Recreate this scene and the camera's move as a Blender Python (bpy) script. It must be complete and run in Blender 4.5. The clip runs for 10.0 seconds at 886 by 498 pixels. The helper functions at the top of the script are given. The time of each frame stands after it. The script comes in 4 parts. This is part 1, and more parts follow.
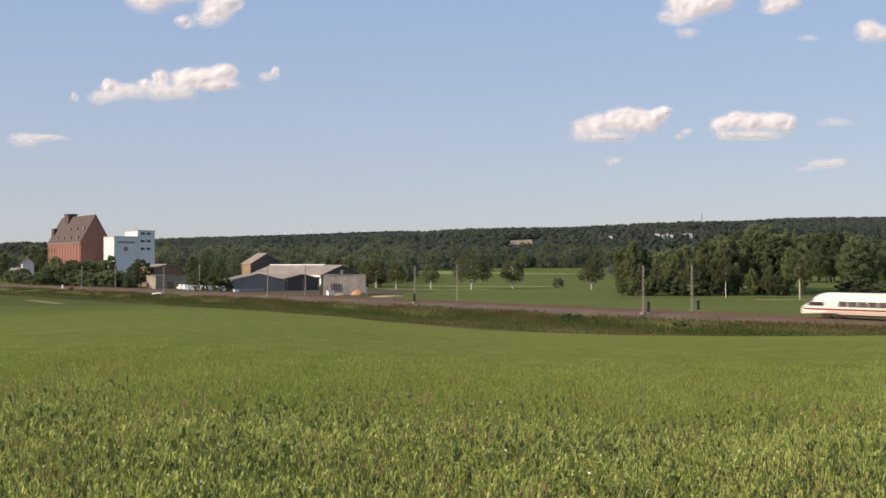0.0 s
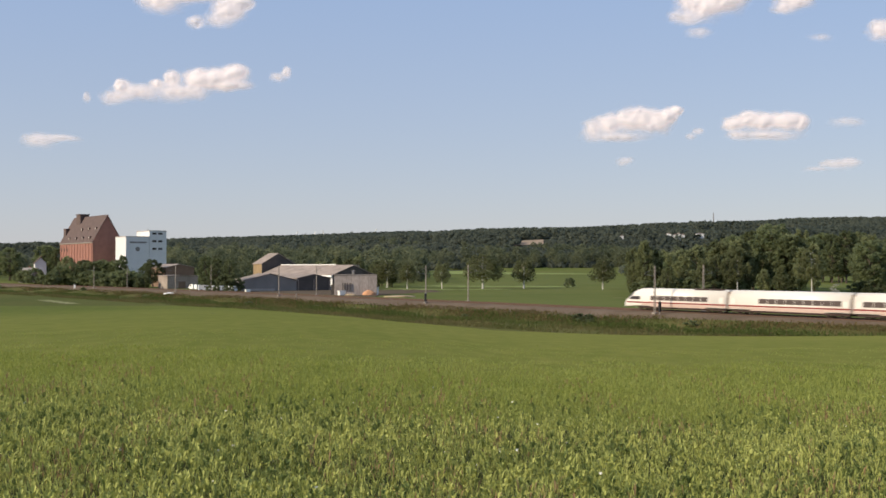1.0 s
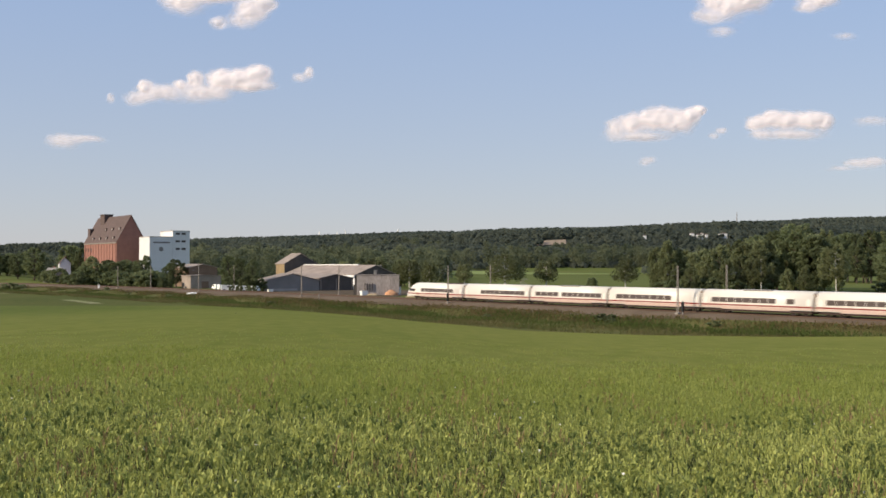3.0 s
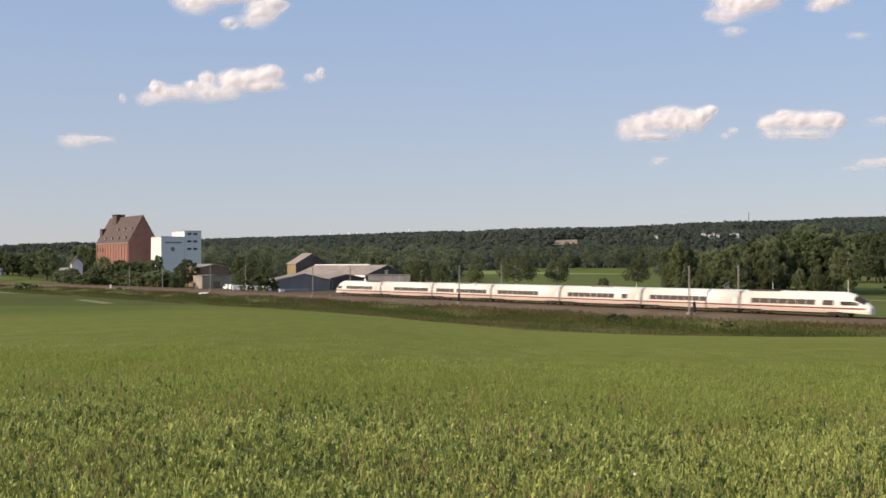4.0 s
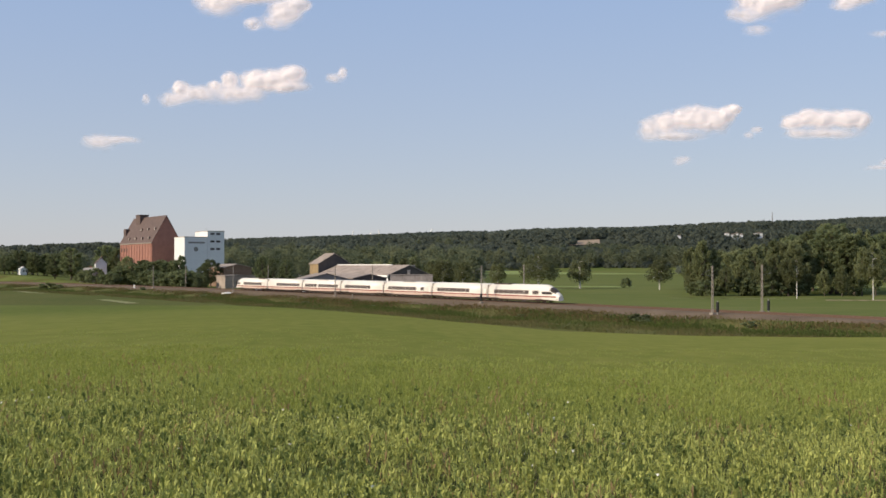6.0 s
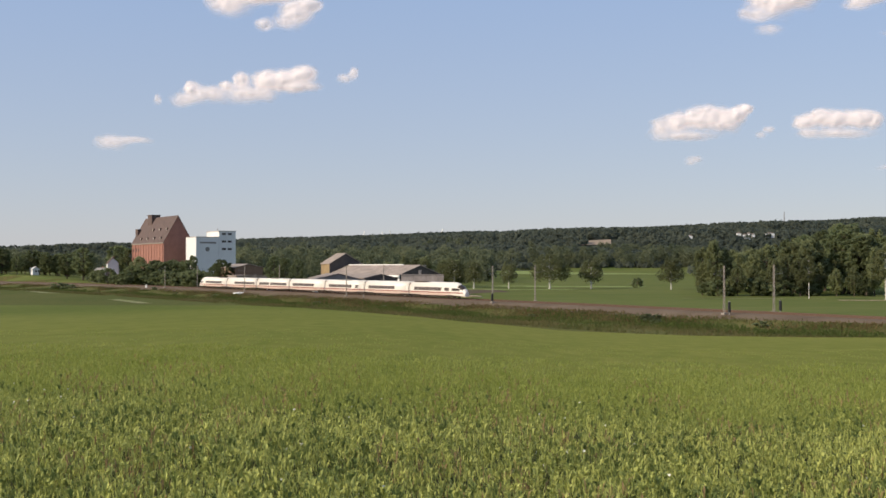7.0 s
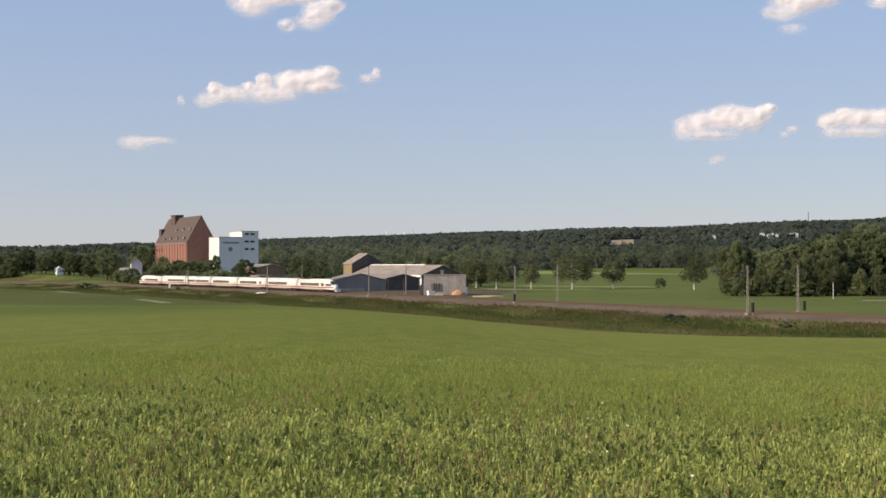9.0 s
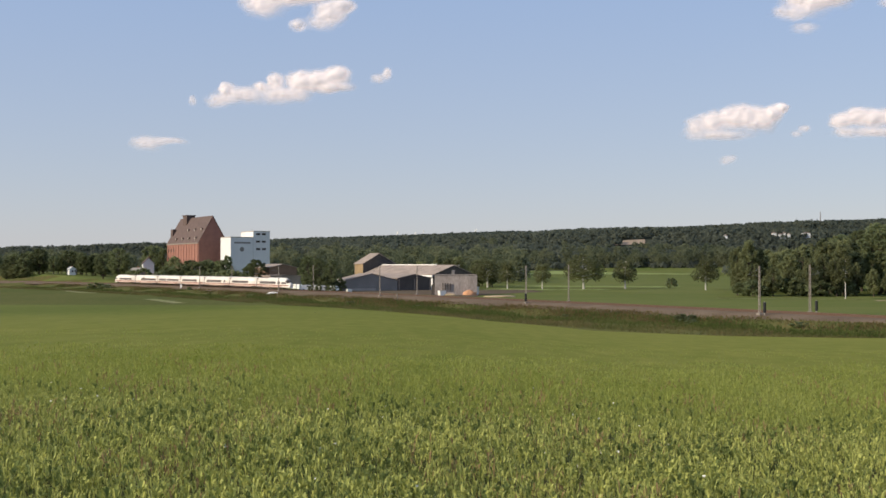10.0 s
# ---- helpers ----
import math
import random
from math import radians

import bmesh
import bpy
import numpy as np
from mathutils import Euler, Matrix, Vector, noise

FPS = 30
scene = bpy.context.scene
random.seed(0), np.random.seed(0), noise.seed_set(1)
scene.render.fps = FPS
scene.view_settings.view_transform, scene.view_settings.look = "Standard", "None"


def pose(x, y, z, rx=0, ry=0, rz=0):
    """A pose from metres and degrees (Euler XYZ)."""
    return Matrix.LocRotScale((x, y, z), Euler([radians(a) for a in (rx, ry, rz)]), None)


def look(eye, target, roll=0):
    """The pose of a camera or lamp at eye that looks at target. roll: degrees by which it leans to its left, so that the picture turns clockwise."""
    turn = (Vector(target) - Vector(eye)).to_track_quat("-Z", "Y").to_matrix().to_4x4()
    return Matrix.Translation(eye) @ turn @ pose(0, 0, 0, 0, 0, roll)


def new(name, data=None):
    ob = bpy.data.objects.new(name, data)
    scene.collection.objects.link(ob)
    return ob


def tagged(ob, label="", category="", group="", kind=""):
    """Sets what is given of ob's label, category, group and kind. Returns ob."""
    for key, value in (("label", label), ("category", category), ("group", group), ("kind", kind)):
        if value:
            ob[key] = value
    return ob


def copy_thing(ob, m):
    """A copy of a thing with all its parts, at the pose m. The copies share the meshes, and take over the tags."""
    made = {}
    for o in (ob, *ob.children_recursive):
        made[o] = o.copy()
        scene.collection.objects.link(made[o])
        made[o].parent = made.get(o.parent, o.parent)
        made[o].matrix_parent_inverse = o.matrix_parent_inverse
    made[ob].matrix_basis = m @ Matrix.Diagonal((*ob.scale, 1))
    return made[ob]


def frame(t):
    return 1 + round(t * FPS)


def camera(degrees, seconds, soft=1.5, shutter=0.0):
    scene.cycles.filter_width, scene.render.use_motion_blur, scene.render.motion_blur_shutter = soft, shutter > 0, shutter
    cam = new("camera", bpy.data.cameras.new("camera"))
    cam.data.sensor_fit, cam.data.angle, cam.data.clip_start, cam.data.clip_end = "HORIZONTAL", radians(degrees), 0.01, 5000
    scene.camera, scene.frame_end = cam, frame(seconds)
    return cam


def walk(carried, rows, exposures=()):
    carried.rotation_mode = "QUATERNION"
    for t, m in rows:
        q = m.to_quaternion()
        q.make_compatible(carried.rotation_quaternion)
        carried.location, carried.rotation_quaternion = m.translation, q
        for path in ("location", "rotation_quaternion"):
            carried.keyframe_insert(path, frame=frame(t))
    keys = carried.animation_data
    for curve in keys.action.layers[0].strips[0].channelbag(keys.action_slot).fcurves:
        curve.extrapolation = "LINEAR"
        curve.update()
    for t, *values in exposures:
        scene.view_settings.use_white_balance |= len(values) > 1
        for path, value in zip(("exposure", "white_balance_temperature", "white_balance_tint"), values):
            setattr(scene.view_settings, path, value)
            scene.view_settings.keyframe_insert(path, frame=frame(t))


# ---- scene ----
# Camera: stands still on the field's rise and pans slowly to the left.
FOV = 39.228
EYE = 8.311
PITCH = 0.766
PAN = 0.5125  # degrees a second
cam = camera(FOV, 10.0, soft=1.6, shutter=0.5)
walk(cam, [(t, pose(0, 0, EYE, 90 + PITCH, 0, PAN * (t - 5))) for t in (0.0, 2.5, 5.0, 7.5, 10.0)])

# World, sun and exposure
SUN_EL, SUN_DIR = 27.0, Vector((-0.93, -0.37, 0)).normalized()
world = bpy.data.worlds.new("sky")
scene.world = world
world.use_nodes = True
wn = world.node_tree
sky = wn.nodes.new("ShaderNodeTexSky")
sky.sky_type = "NISHITA"
sky.sun_disc = False
sky.sun_elevation = radians(SUN_EL)
sky.sun_rotation = math.atan2(SUN_DIR.x, SUN_DIR.y)
sky.air_density, sky.dust_density, sky.ozone_density = 1.0, 0.3, 2.5
haze = wn.nodes.new("ShaderNodeMix")  # summer haze that pales the whole sky
haze.data_type, haze.blend_type = "RGBA", "ADD"
haze.inputs[0].default_value = 1.0
where = wn.nodes.new("ShaderNodeTexCoord")
split = wn.nodes.new("ShaderNodeSeparateXYZ")
wn.links.new(where.outputs["Generated"], split.inputs[0])
rise = wn.nodes.new("ShaderNodeMapRange")
rise.inputs[1].default_value, rise.inputs[2].default_value = 0.02, 0.21
wn.links.new(split.outputs[2], rise.inputs[0])
layer = wn.nodes.new("ShaderNodeMix")
layer.data_type = "RGBA"
layer.inputs[6].default_value = (3.12, 3.3, 3.85, 1)
layer.inputs[7].default_value = (2.35, 3.05, 4.5, 1)
wn.links.new(rise.outputs[0], layer.inputs[0])
wn.links.new(layer.outputs[2], haze.inputs[7])
tone = wn.nodes.new("ShaderNodeMix")
tone.data_type, tone.blend_type = "RGBA", "MULTIPLY"
tone.inputs[0].default_value = 1.0
tone.inputs[7].default_value = (0.32, 0.30, 0.30, 1)
wn.links.new(sky.outputs[0], tone.inputs[6])
wn.links.new(tone.outputs[2], haze.inputs[6])
wn.links.new(haze.outputs[2], wn.nodes["Background"].inputs[0])
wn.nodes["Background"].inputs[1].default_value = 0.10
lamp = bpy.data.lights.new("sun", "SUN")
lamp.energy, lamp.angle, lamp.color = 4.3, radians(0.53), (1.0, 0.87, 0.68)
sun = new("sun", lamp)
sun.matrix_basis = look((SUN_DIR * 300 + Vector((0, 0, 160)))[:], (0, 0, 0))
sun.rotation_euler = (-(SUN_DIR * math.cos(radians(SUN_EL)) + Vector((0, 0, math.sin(radians(SUN_EL)))))).to_track_quat("-Z", "Y").to_euler()
scene.view_settings.exposure = 0.2


# ---- materials ----
def mat(name, base, rough=0.8, scale=2.0, vary=0.25, bump=0.0, metal=0.0, fine=12.0, tint=None, island=0.0, spec=0.3, trans=0.0, stretch=None, each=0.0):
    """A surface with colour that varies at two scales, and relief."""
    m = bpy.data.materials.new(name)
    m.use_nodes = True
    t = m.node_tree
    bsdf = t.nodes["Principled BSDF"]
    bsdf.inputs["Roughness"].default_value = rough
    bsdf.inputs["Metallic"].default_value = metal
    bsdf.inputs["Specular IOR Level"].default_value = spec
    co = t.nodes.new("ShaderNodeTexCoord")
    vec = co.outputs["Object"]
    if stretch:
        mp = t.nodes.new("ShaderNodeMapping")
        mp.inputs["Scale"].default_value = stretch
        t.links.new(vec, mp.inputs[0])
        vec = mp.outputs[0]
    facs = []
    for sc in (scale, scale * fine):
        n = t.nodes.new("ShaderNodeTexNoise")
        n.inputs["Scale"].default_value = sc
        n.inputs["Detail"].default_value = 5
        t.links.new(vec, n.inputs["Vector"])
        facs.append(n.outputs["Fac"])
    add = t.nodes.new("ShaderNodeMath")
    add.operation = "ADD"
    t.links.new(facs[0], add.inputs[0])
    t.links.new(facs[1], add.inputs[1])
    fac = add.outputs[0]
    lo, hi = 0.7, 1.3
    if island:
        geo = t.nodes.new("ShaderNodeNewGeometry")
        sc = t.nodes.new("ShaderNodeMath")
        sc.operation = "MULTIPLY_ADD"
        t.links.new(geo.outputs["Random Per Island"], sc.inputs[0])
        sc.inputs[1].default_value = island
        t.links.new(fac, sc.inputs[2])
        fac = sc.outputs[0]
        hi += island
    rng = t.nodes.new("ShaderNodeMapRange")
    rng.inputs[1].default_value, rng.inputs[2].default_value = lo, hi
    t.links.new(fac, rng.inputs[0])
    mix = t.nodes.new("ShaderNodeMix")
    mix.data_type = "RGBA"
    other = tint or tuple(min(1, c * (1 + vary)) for c in base)
    first = base if tint else tuple(c * (1 - vary) for c in base)
    mix.inputs[6].default_value = (*first, 1)
    mix.inputs[7].default_value = (*other, 1)
    t.links.new(rng.outputs[0], mix.inputs[0])
    colour = mix.outputs[2]
    if each:
        info = t.nodes.new("ShaderNodeObjectInfo")
        span = t.nodes.new("ShaderNodeMapRange")
        span.inputs[3].default_value, span.inputs[4].default_value = 1 - each, 1 + each
        t.links.new(info.outputs["Random"], span.inputs[0])
        tone_up = t.nodes.new("ShaderNodeVectorMath")
        tone_up.operation = "SCALE"
        t.links.new(colour, tone_up.inputs[0])
        t.links.new(span.outputs[0], tone_up.inputs["Scale"])
        colour = tone_up.outputs[0]
    t.links.new(colour, bsdf.inputs["Base Color"])
    if bump:
        b = t.nodes.new("ShaderNodeBump")
        b.inputs["Strength"].default_value = bump
        b.inputs["Distance"].default_value = 0.05
        t.links.new(facs[1], b.inputs["Height"])
        t.links.new(b.outputs[0], bsdf.inputs["Normal"])
    if trans:
        tr = t.nodes.new("ShaderNodeBsdfTranslucent")
        t.links.new(colour, tr.inputs[0])
        ms = t.nodes.new("ShaderNodeMixShader")
        ms.inputs[0].default_value = trans
        t.links.new(bsdf.outputs[0], ms.inputs[1])
        t.links.new(tr.outputs[0], ms.inputs[2])
        t.links.new(ms.outputs[0], t.nodes["Material Output"].inputs[0])
    return m


M = {}
M["verge"] = mat("rough_grass", (0.075, 0.098, 0.026), 0.95, 0.06, fine=14, bump=0.6, tint=(0.150, 0.120, 0.048), spec=0.03)
M["field"] = mat("crop_ground", (0.128, 0.150, 0.025), 0.95, 0.02, fine=40, bump=0.15, tint=(0.218, 0.215, 0.050), stretch=(1, 0.3, 1), spec=0.03)


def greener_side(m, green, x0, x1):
    """The crop is tinted darker and greener towards one side of the field."""
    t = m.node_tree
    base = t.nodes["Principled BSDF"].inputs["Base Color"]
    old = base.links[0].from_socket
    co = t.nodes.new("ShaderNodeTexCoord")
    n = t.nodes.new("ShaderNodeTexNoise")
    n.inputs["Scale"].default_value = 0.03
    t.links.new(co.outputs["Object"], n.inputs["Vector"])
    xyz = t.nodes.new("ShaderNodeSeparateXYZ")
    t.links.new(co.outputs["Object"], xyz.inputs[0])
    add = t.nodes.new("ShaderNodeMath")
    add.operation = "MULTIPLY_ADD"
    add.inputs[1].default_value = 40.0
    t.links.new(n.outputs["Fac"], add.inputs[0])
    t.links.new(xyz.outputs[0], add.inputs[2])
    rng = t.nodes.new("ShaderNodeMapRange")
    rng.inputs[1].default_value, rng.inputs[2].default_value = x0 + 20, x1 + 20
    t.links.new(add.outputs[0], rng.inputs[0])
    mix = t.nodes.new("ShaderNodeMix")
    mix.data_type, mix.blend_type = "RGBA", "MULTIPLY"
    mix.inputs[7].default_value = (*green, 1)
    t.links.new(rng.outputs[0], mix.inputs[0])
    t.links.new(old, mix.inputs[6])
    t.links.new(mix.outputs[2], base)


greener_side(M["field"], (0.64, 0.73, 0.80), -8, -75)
M["meadow"] = mat("meadow_grass", (0.092, 0.122, 0.029), 0.95, 0.02, fine=14, bump=0.4, tint=(0.150, 0.156, 0.050), stretch=(0.5, 1.6, 1), spec=0.03)
M["pale_strip"] = mat("pale_meadow", (0.198, 0.243, 0.081), 0.95, 0.02, fine=20, tint=(0.252, 0.288, 0.108), spec=0.03)
M["path"] = mat("sandy_track", (0.288, 0.27, 0.153), 0.95, 0.2, fine=10, tint=(0.198, 0.216, 0.09), spec=0.03)
M["ballast"] = mat("rusty_ballast", (0.112, 0.082, 0.058), 0.95, 0.12, fine=30, bump=0.8, tint=(0.185, 0.140, 0.100), spec=0.03)
M["rail"] = mat("rail_steel", (0.16, 0.10, 0.07), 0.5, 3, metal=0.7)
M["leaf"] = mat("leaf_dark", (0.160, 0.186, 0.094), 0.7, 0.15, island=0.2, tint=(0.222, 0.248, 0.120), trans=0.66, each=0.3, spec=0.03)
M["leaf2"] = mat("leaf_light", (0.182, 0.202, 0.098), 0.7, 0.15, island=0.3, tint=(0.268, 0.280, 0.138), trans=0.62, each=0.3, spec=0.03)
# distance haze is put into this leaf colour: paler, greyer and bluer
M["leaf_far"] = mat("hazed_wood_leaf", (0.100, 0.120, 0.096), 0.9, 0.006, fine=3, island=0.02, tint=(0.158, 0.172, 0.126), trans=0.6, spec=0.03)
M["leaf_belt"] = mat("belt_leaf", (0.110, 0.132, 0.078), 0.8, 0.012, fine=4, island=0.1, tint=(0.235, 0.245, 0.140), trans=0.55, spec=0.03)
M["leaf3"] = mat("birch_leaf", (0.135, 0.148, 0.070), 0.7, 0.15, island=0.3, tint=(0.210, 0.212, 0.105), trans=0.62, each=0.2, spec=0.03)
M["bark"] = mat("bark", (0.10, 0.08, 0.06), 0.95, 2, bump=0.5, spec=0.03)
M["birch"] = mat("birch_bark", (0.62, 0.58, 0.52), 0.8, 1.5, vary=0.3)
M["brick"] = mat("red_brick", (0.30, 0.145, 0.11), 0.9, 0.4, fine=14, vary=0.16, bump=0.3)
M["rooftile"] = mat("brown_roof_tile", (0.115, 0.080, 0.070), 0.85, 0.5, fine=14, vary=0.22, bump=0.4)
M["render"] = mat("white_render", (0.69, 0.68, 0.67), 0.85, 0.3, vary=0.06, bump=0.1)
M["fibre"] = mat("fibre_cement_roof", (0.31, 0.25, 0.208), 0.9, 0.3, vary=0.3, fine=20, bump=0.2)
M["grey_sheet"] = mat("blue_grey_sheet", (0.245, 0.222, 0.205), 0.7, 0.3, vary=0.16, fine=16)
M["dark_board"] = mat("dark_boarding", (0.10, 0.084, 0.074), 0.85, 0.4, vary=0.25, fine=14)
M["panel"] = mat("pale_concrete_panel", (0.42, 0.37, 0.33), 0.85, 0.3, vary=0.18, fine=10)
M["annex"] = mat("stained_concrete_panel", (0.36, 0.305, 0.275), 0.9, 0.35, vary=0.28, fine=6, stretch=(1, 1, 0.35))
M["tan_brick"] = mat("tan_brick", (0.29, 0.205, 0.115), 0.9, 0.4, vary=0.18, fine=12)
M["brown_wall"] = mat("brown_brick", (0.20, 0.13, 0.09), 0.9, 0.4, vary=0.2, fine=12)
M["glass"] = mat("dark_glass", (0.040, 0.030, 0.026), 0.35, 2, spec=0.25)
M["white"] = mat("white_paint", (0.82, 0.80, 0.76), 0.6, 1, vary=0.04)
M["orange"] = mat("orange_grain", (0.55, 0.29, 0.16), 0.9, 1.0, vary=0.2)
M["concrete"] = mat("mast_concrete", (0.26, 0.225, 0.19), 0.9, 1.0, vary=0.2)
M["steel"] = mat("galvanised_steel", (0.30, 0.28, 0.26), 0.6, 2, metal=0.4)
M["black"] = mat("black_box", (0.02, 0.02, 0.02), 0.6, 2)
M["train"] = mat("train_white", (0.74, 0.68, 0.60), 0.4, 0.5, vary=0.03, spec=0.4)
# duller, pinkish tone of the skirt and sill
M["train_low"] = mat("train_skirt_pink", (0.58, 0.43, 0.36), 0.5, 0.5, vary=0.06)
M["train_glass"] = mat("train_window", (0.085, 0.062, 0.052), 0.3, 2, spec=0.3)
M["red"] = mat("train_red", (0.24, 0.045, 0.035), 0.4, 0.5, vary=0.05)
M["under"] = mat("bogie_dark", (0.05, 0.032, 0.026), 0.8, 3, vary=0.3)
M["gangway"] = mat("gangway_rubber", (0.22, 0.17, 0.14), 0.8, 3, vary=0.2)
M["crop"] = mat("crop_leaf", (0.12, 0.16, 0.038), 0.5, 0.35, fine=6, island=1.1, tint=(0.62, 0.62, 0.19), trans=0.25, spec=0.05)
M["crop_dark"] = mat("weed_leaf", (0.10, 0.135, 0.040), 0.7, 0.4, fine=10, island=0.6, tint=(0.25, 0.29, 0.095), trans=0.3, spec=0.03)
M["hay"] = mat("mown_grass", (0.073, 0.092, 0.024), 0.95, 0.03, fine=25, bump=0.4, tint=(0.126, 0.122, 0.040), stretch=(1, 0.35, 1), spec=0.03)
M["verge_tuft"] = mat("dry_verge_grass", (0.100, 0.132, 0.036), 0.9, 0.06, fine=4, island=0.12, tint=(0.200, 0.155, 0.075), trans=0.4, spec=0.03)
M["verge_dry"] = mat("dry_grass", (0.135, 0.108, 0.046), 0.9, 0.05, fine=4, island=0.1, tint=(0.205, 0.150, 0.072), trans=0.35, spec=0.03)
M["plough"] = mat("bare_field", (0.30, 0.235, 0.175), 0.95, 0.02, fine=10, vary=0.15, spec=0.03)
M["crop_far"] = mat("crop_leaf_soft", (0.222, 0.265, 0.052), 0.7, 0.1, fine=6, island=0.3, tint=(0.40, 0.42, 0.13), trans=0.3, spec=0.03)
M["seed"] = mat("brown_seed_head", (0.22, 0.145, 0.07), 0.8, 0.4, island=0.5, tint=(0.33, 0.24, 0.115), trans=0.2, spec=0.03)
M["dirt"] = mat("yard_dirt", (0.090, 0.068, 0.047), 0.95, 0.15, fine=10, bump=0.4, tint=(0.150, 0.116, 0.080), spec=0.03)
M["soil"] = mat("shaded_crop_soil", (0.045, 0.05, 0.018), 0.95, 0.6, fine=10, bump=0.4, tint=(0.075, 0.08, 0.028), spec=0.03)
M["weed_dark"] = mat("nettle_leaf", (0.085, 0.115, 0.032), 0.8, 0.2, fine=8, island=0.15, tint=(0.130, 0.155, 0.046), trans=0.4, spec=0.03)
M["sand"] = mat("pale_sand", (0.40, 0.31, 0.20), 0.95, 0.5, vary=0.15, spec=0.03)
M["flower"] = mat("white_flower", (0.8, 0.78, 0.7), 0.8, 3, vary=0.05)


def cloud_mat(name):
    """White vapour: light comes off it and through it, and it clears where it is thin."""
    m = bpy.data.materials.new(name)
    m.use_nodes = True
    t = m.node_tree
    t.nodes.remove(t.nodes["Principled BSDF"])
    d = t.nodes.new("ShaderNodeBsdfDiffuse")
    d.inputs[0].default_value = (0.86, 0.785, 0.765, 1)
    through_light = t.nodes.new("ShaderNodeBsdfTranslucent")
    through_light.inputs[0].default_value = (0.86, 0.785, 0.765, 1)
    a = t.nodes.new("ShaderNodeMixShader")
    a.inputs[0].default_value = 0.4
    t.links.new(d.outputs[0], a.inputs[1])
    t.links.new(through_light.outputs[0], a.inputs[2])
    glow = t.nodes.new("ShaderNodeEmission")  # far sky backdrop: added emission stands in for sunlight scattered inside the vapour
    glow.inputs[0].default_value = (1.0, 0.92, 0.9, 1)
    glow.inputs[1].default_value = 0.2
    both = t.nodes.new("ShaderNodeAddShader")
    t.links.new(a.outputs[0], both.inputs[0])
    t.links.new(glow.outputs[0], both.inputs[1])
    dens = t.nodes.new("ShaderNodeAttribute")
    dens.attribute_name = "vapour"
    tr = t.nodes.new("ShaderNodeBsdfTransparent")
    last = t.nodes.new("ShaderNodeMixShader")
    t.links.new(dens.outputs["Fac"], last.inputs[0])
    t.links.new(tr.outputs[0], last.inputs[1])
    t.links.new(both.outputs[0], last.inputs[2])
    t.links.new(last.outputs[0], t.nodes["Material Output"].inputs[0])
    return m


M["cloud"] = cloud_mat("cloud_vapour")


# ---- building blocks ----
def link(name, bm, material, parent=None, label=""):
    me = bpy.data.meshes.new(name)
    bm.to_mesh(me)
    bm.free()
    me.materials.append(material)
    ob = new(name, me)
    if parent:
        ob.parent = parent
    if label:
        ob["label"] = label
    return ob


part = link


def raw(name, verts, faces, material, parent=None, smooth=False):
    me = bpy.data.meshes.new(name)
    verts = np.asarray(verts, dtype=np.float32).reshape(-1, 3)
    faces = np.asarray(faces, dtype=np.int32)
    k = faces.shape[1]
    me.vertices.add(len(verts))
    me.vertices.foreach_set("co", verts.ravel())
    me.loops.add(faces.size)
    me.loops.foreach_set("vertex_index", faces.ravel())
    me.polygons.add(len(faces))
    me.polygons.foreach_set("loop_start", np.arange(0, faces.size, k, dtype=np.int32))
    me.polygons.foreach_set("use_smooth", np.full(len(faces), smooth))
    me.update(calc_edges=True)
    me.materials.append(material)
    ob = new(name, me)
    if parent:
        ob.parent = parent
    return ob


def box(bm, x0, y0, z0, x1, y1, z1, bevel=0.0):
    r = bmesh.ops.create_cube(bm, size=1)
    for v in r["verts"]:
        v.co = Vector(((x0 + x1) / 2 + v.co.x * (x1 - x0), (y0 + y1) / 2 + v.co.y * (y1 - y0), (z0 + z1) / 2 + v.co.z * (z1 - z0)))
    if bevel:
        es = {e for v in r["verts"] for e in v.link_edges}
        bmesh.ops.bevel(bm, geom=list(es), offset=bevel, segments=1, affect="EDGES")
    return bm


def boxed(name, dims, material, parent, label="", bevel=0.0):
    return part(name, box(bmesh.new(), *dims, bevel=bevel), material, parent, label)


def tube(bm, a, b, r0, r1, n=8):
    a, b = Vector(a), Vector(b)
    q = (b - a).to_track_quat("Z", "Y")
    rings = []
    for c, r in ((a, r0), (b, r1)):
        rings.append([bm.verts.new(c + q @ Vector((r * math.cos(2 * math.pi * i / n), r * math.sin(2 * math.pi * i / n), 0))) for i in range(n)])
    for i in range(n):
        bm.faces.new((rings[0][i], rings[0][(i + 1) % n], rings[1][(i + 1) % n], rings[1][i]))
    bm.faces.new(rings[0][::-1])
    bm.faces.new(rings[1])
    return bm


def prism(bm, outline, y0, y1):
    """An outline of (x, z) points drawn out along y."""
    a = [bm.verts.new((x, y0, z)) for x, z in outline]
    b = [bm.verts.new((x, y1, z)) for x, z in outline]
    n = len(a)
    for i in range(n):
        bm.faces.new((a[i], a[(i + 1) % n], b[(i + 1) % n], b[i]))
    bm.faces.new(a[::-1])
    bm.faces.new(b)
    bmesh.ops.recalc_face_normals(bm, faces=bm.faces)
    return bm


def thing(name, m, label, category, group="", kind=""):
    ob = new(name)
    ob.matrix_basis = m
    return tagged(ob, label, category, group, kind)


# ---- the railway's line and the lie of the land ----
X0, Y0, HEADING, BEND, CURL = 16.132, 279.866, 2.11169, 0.0000919, 2.715e-7


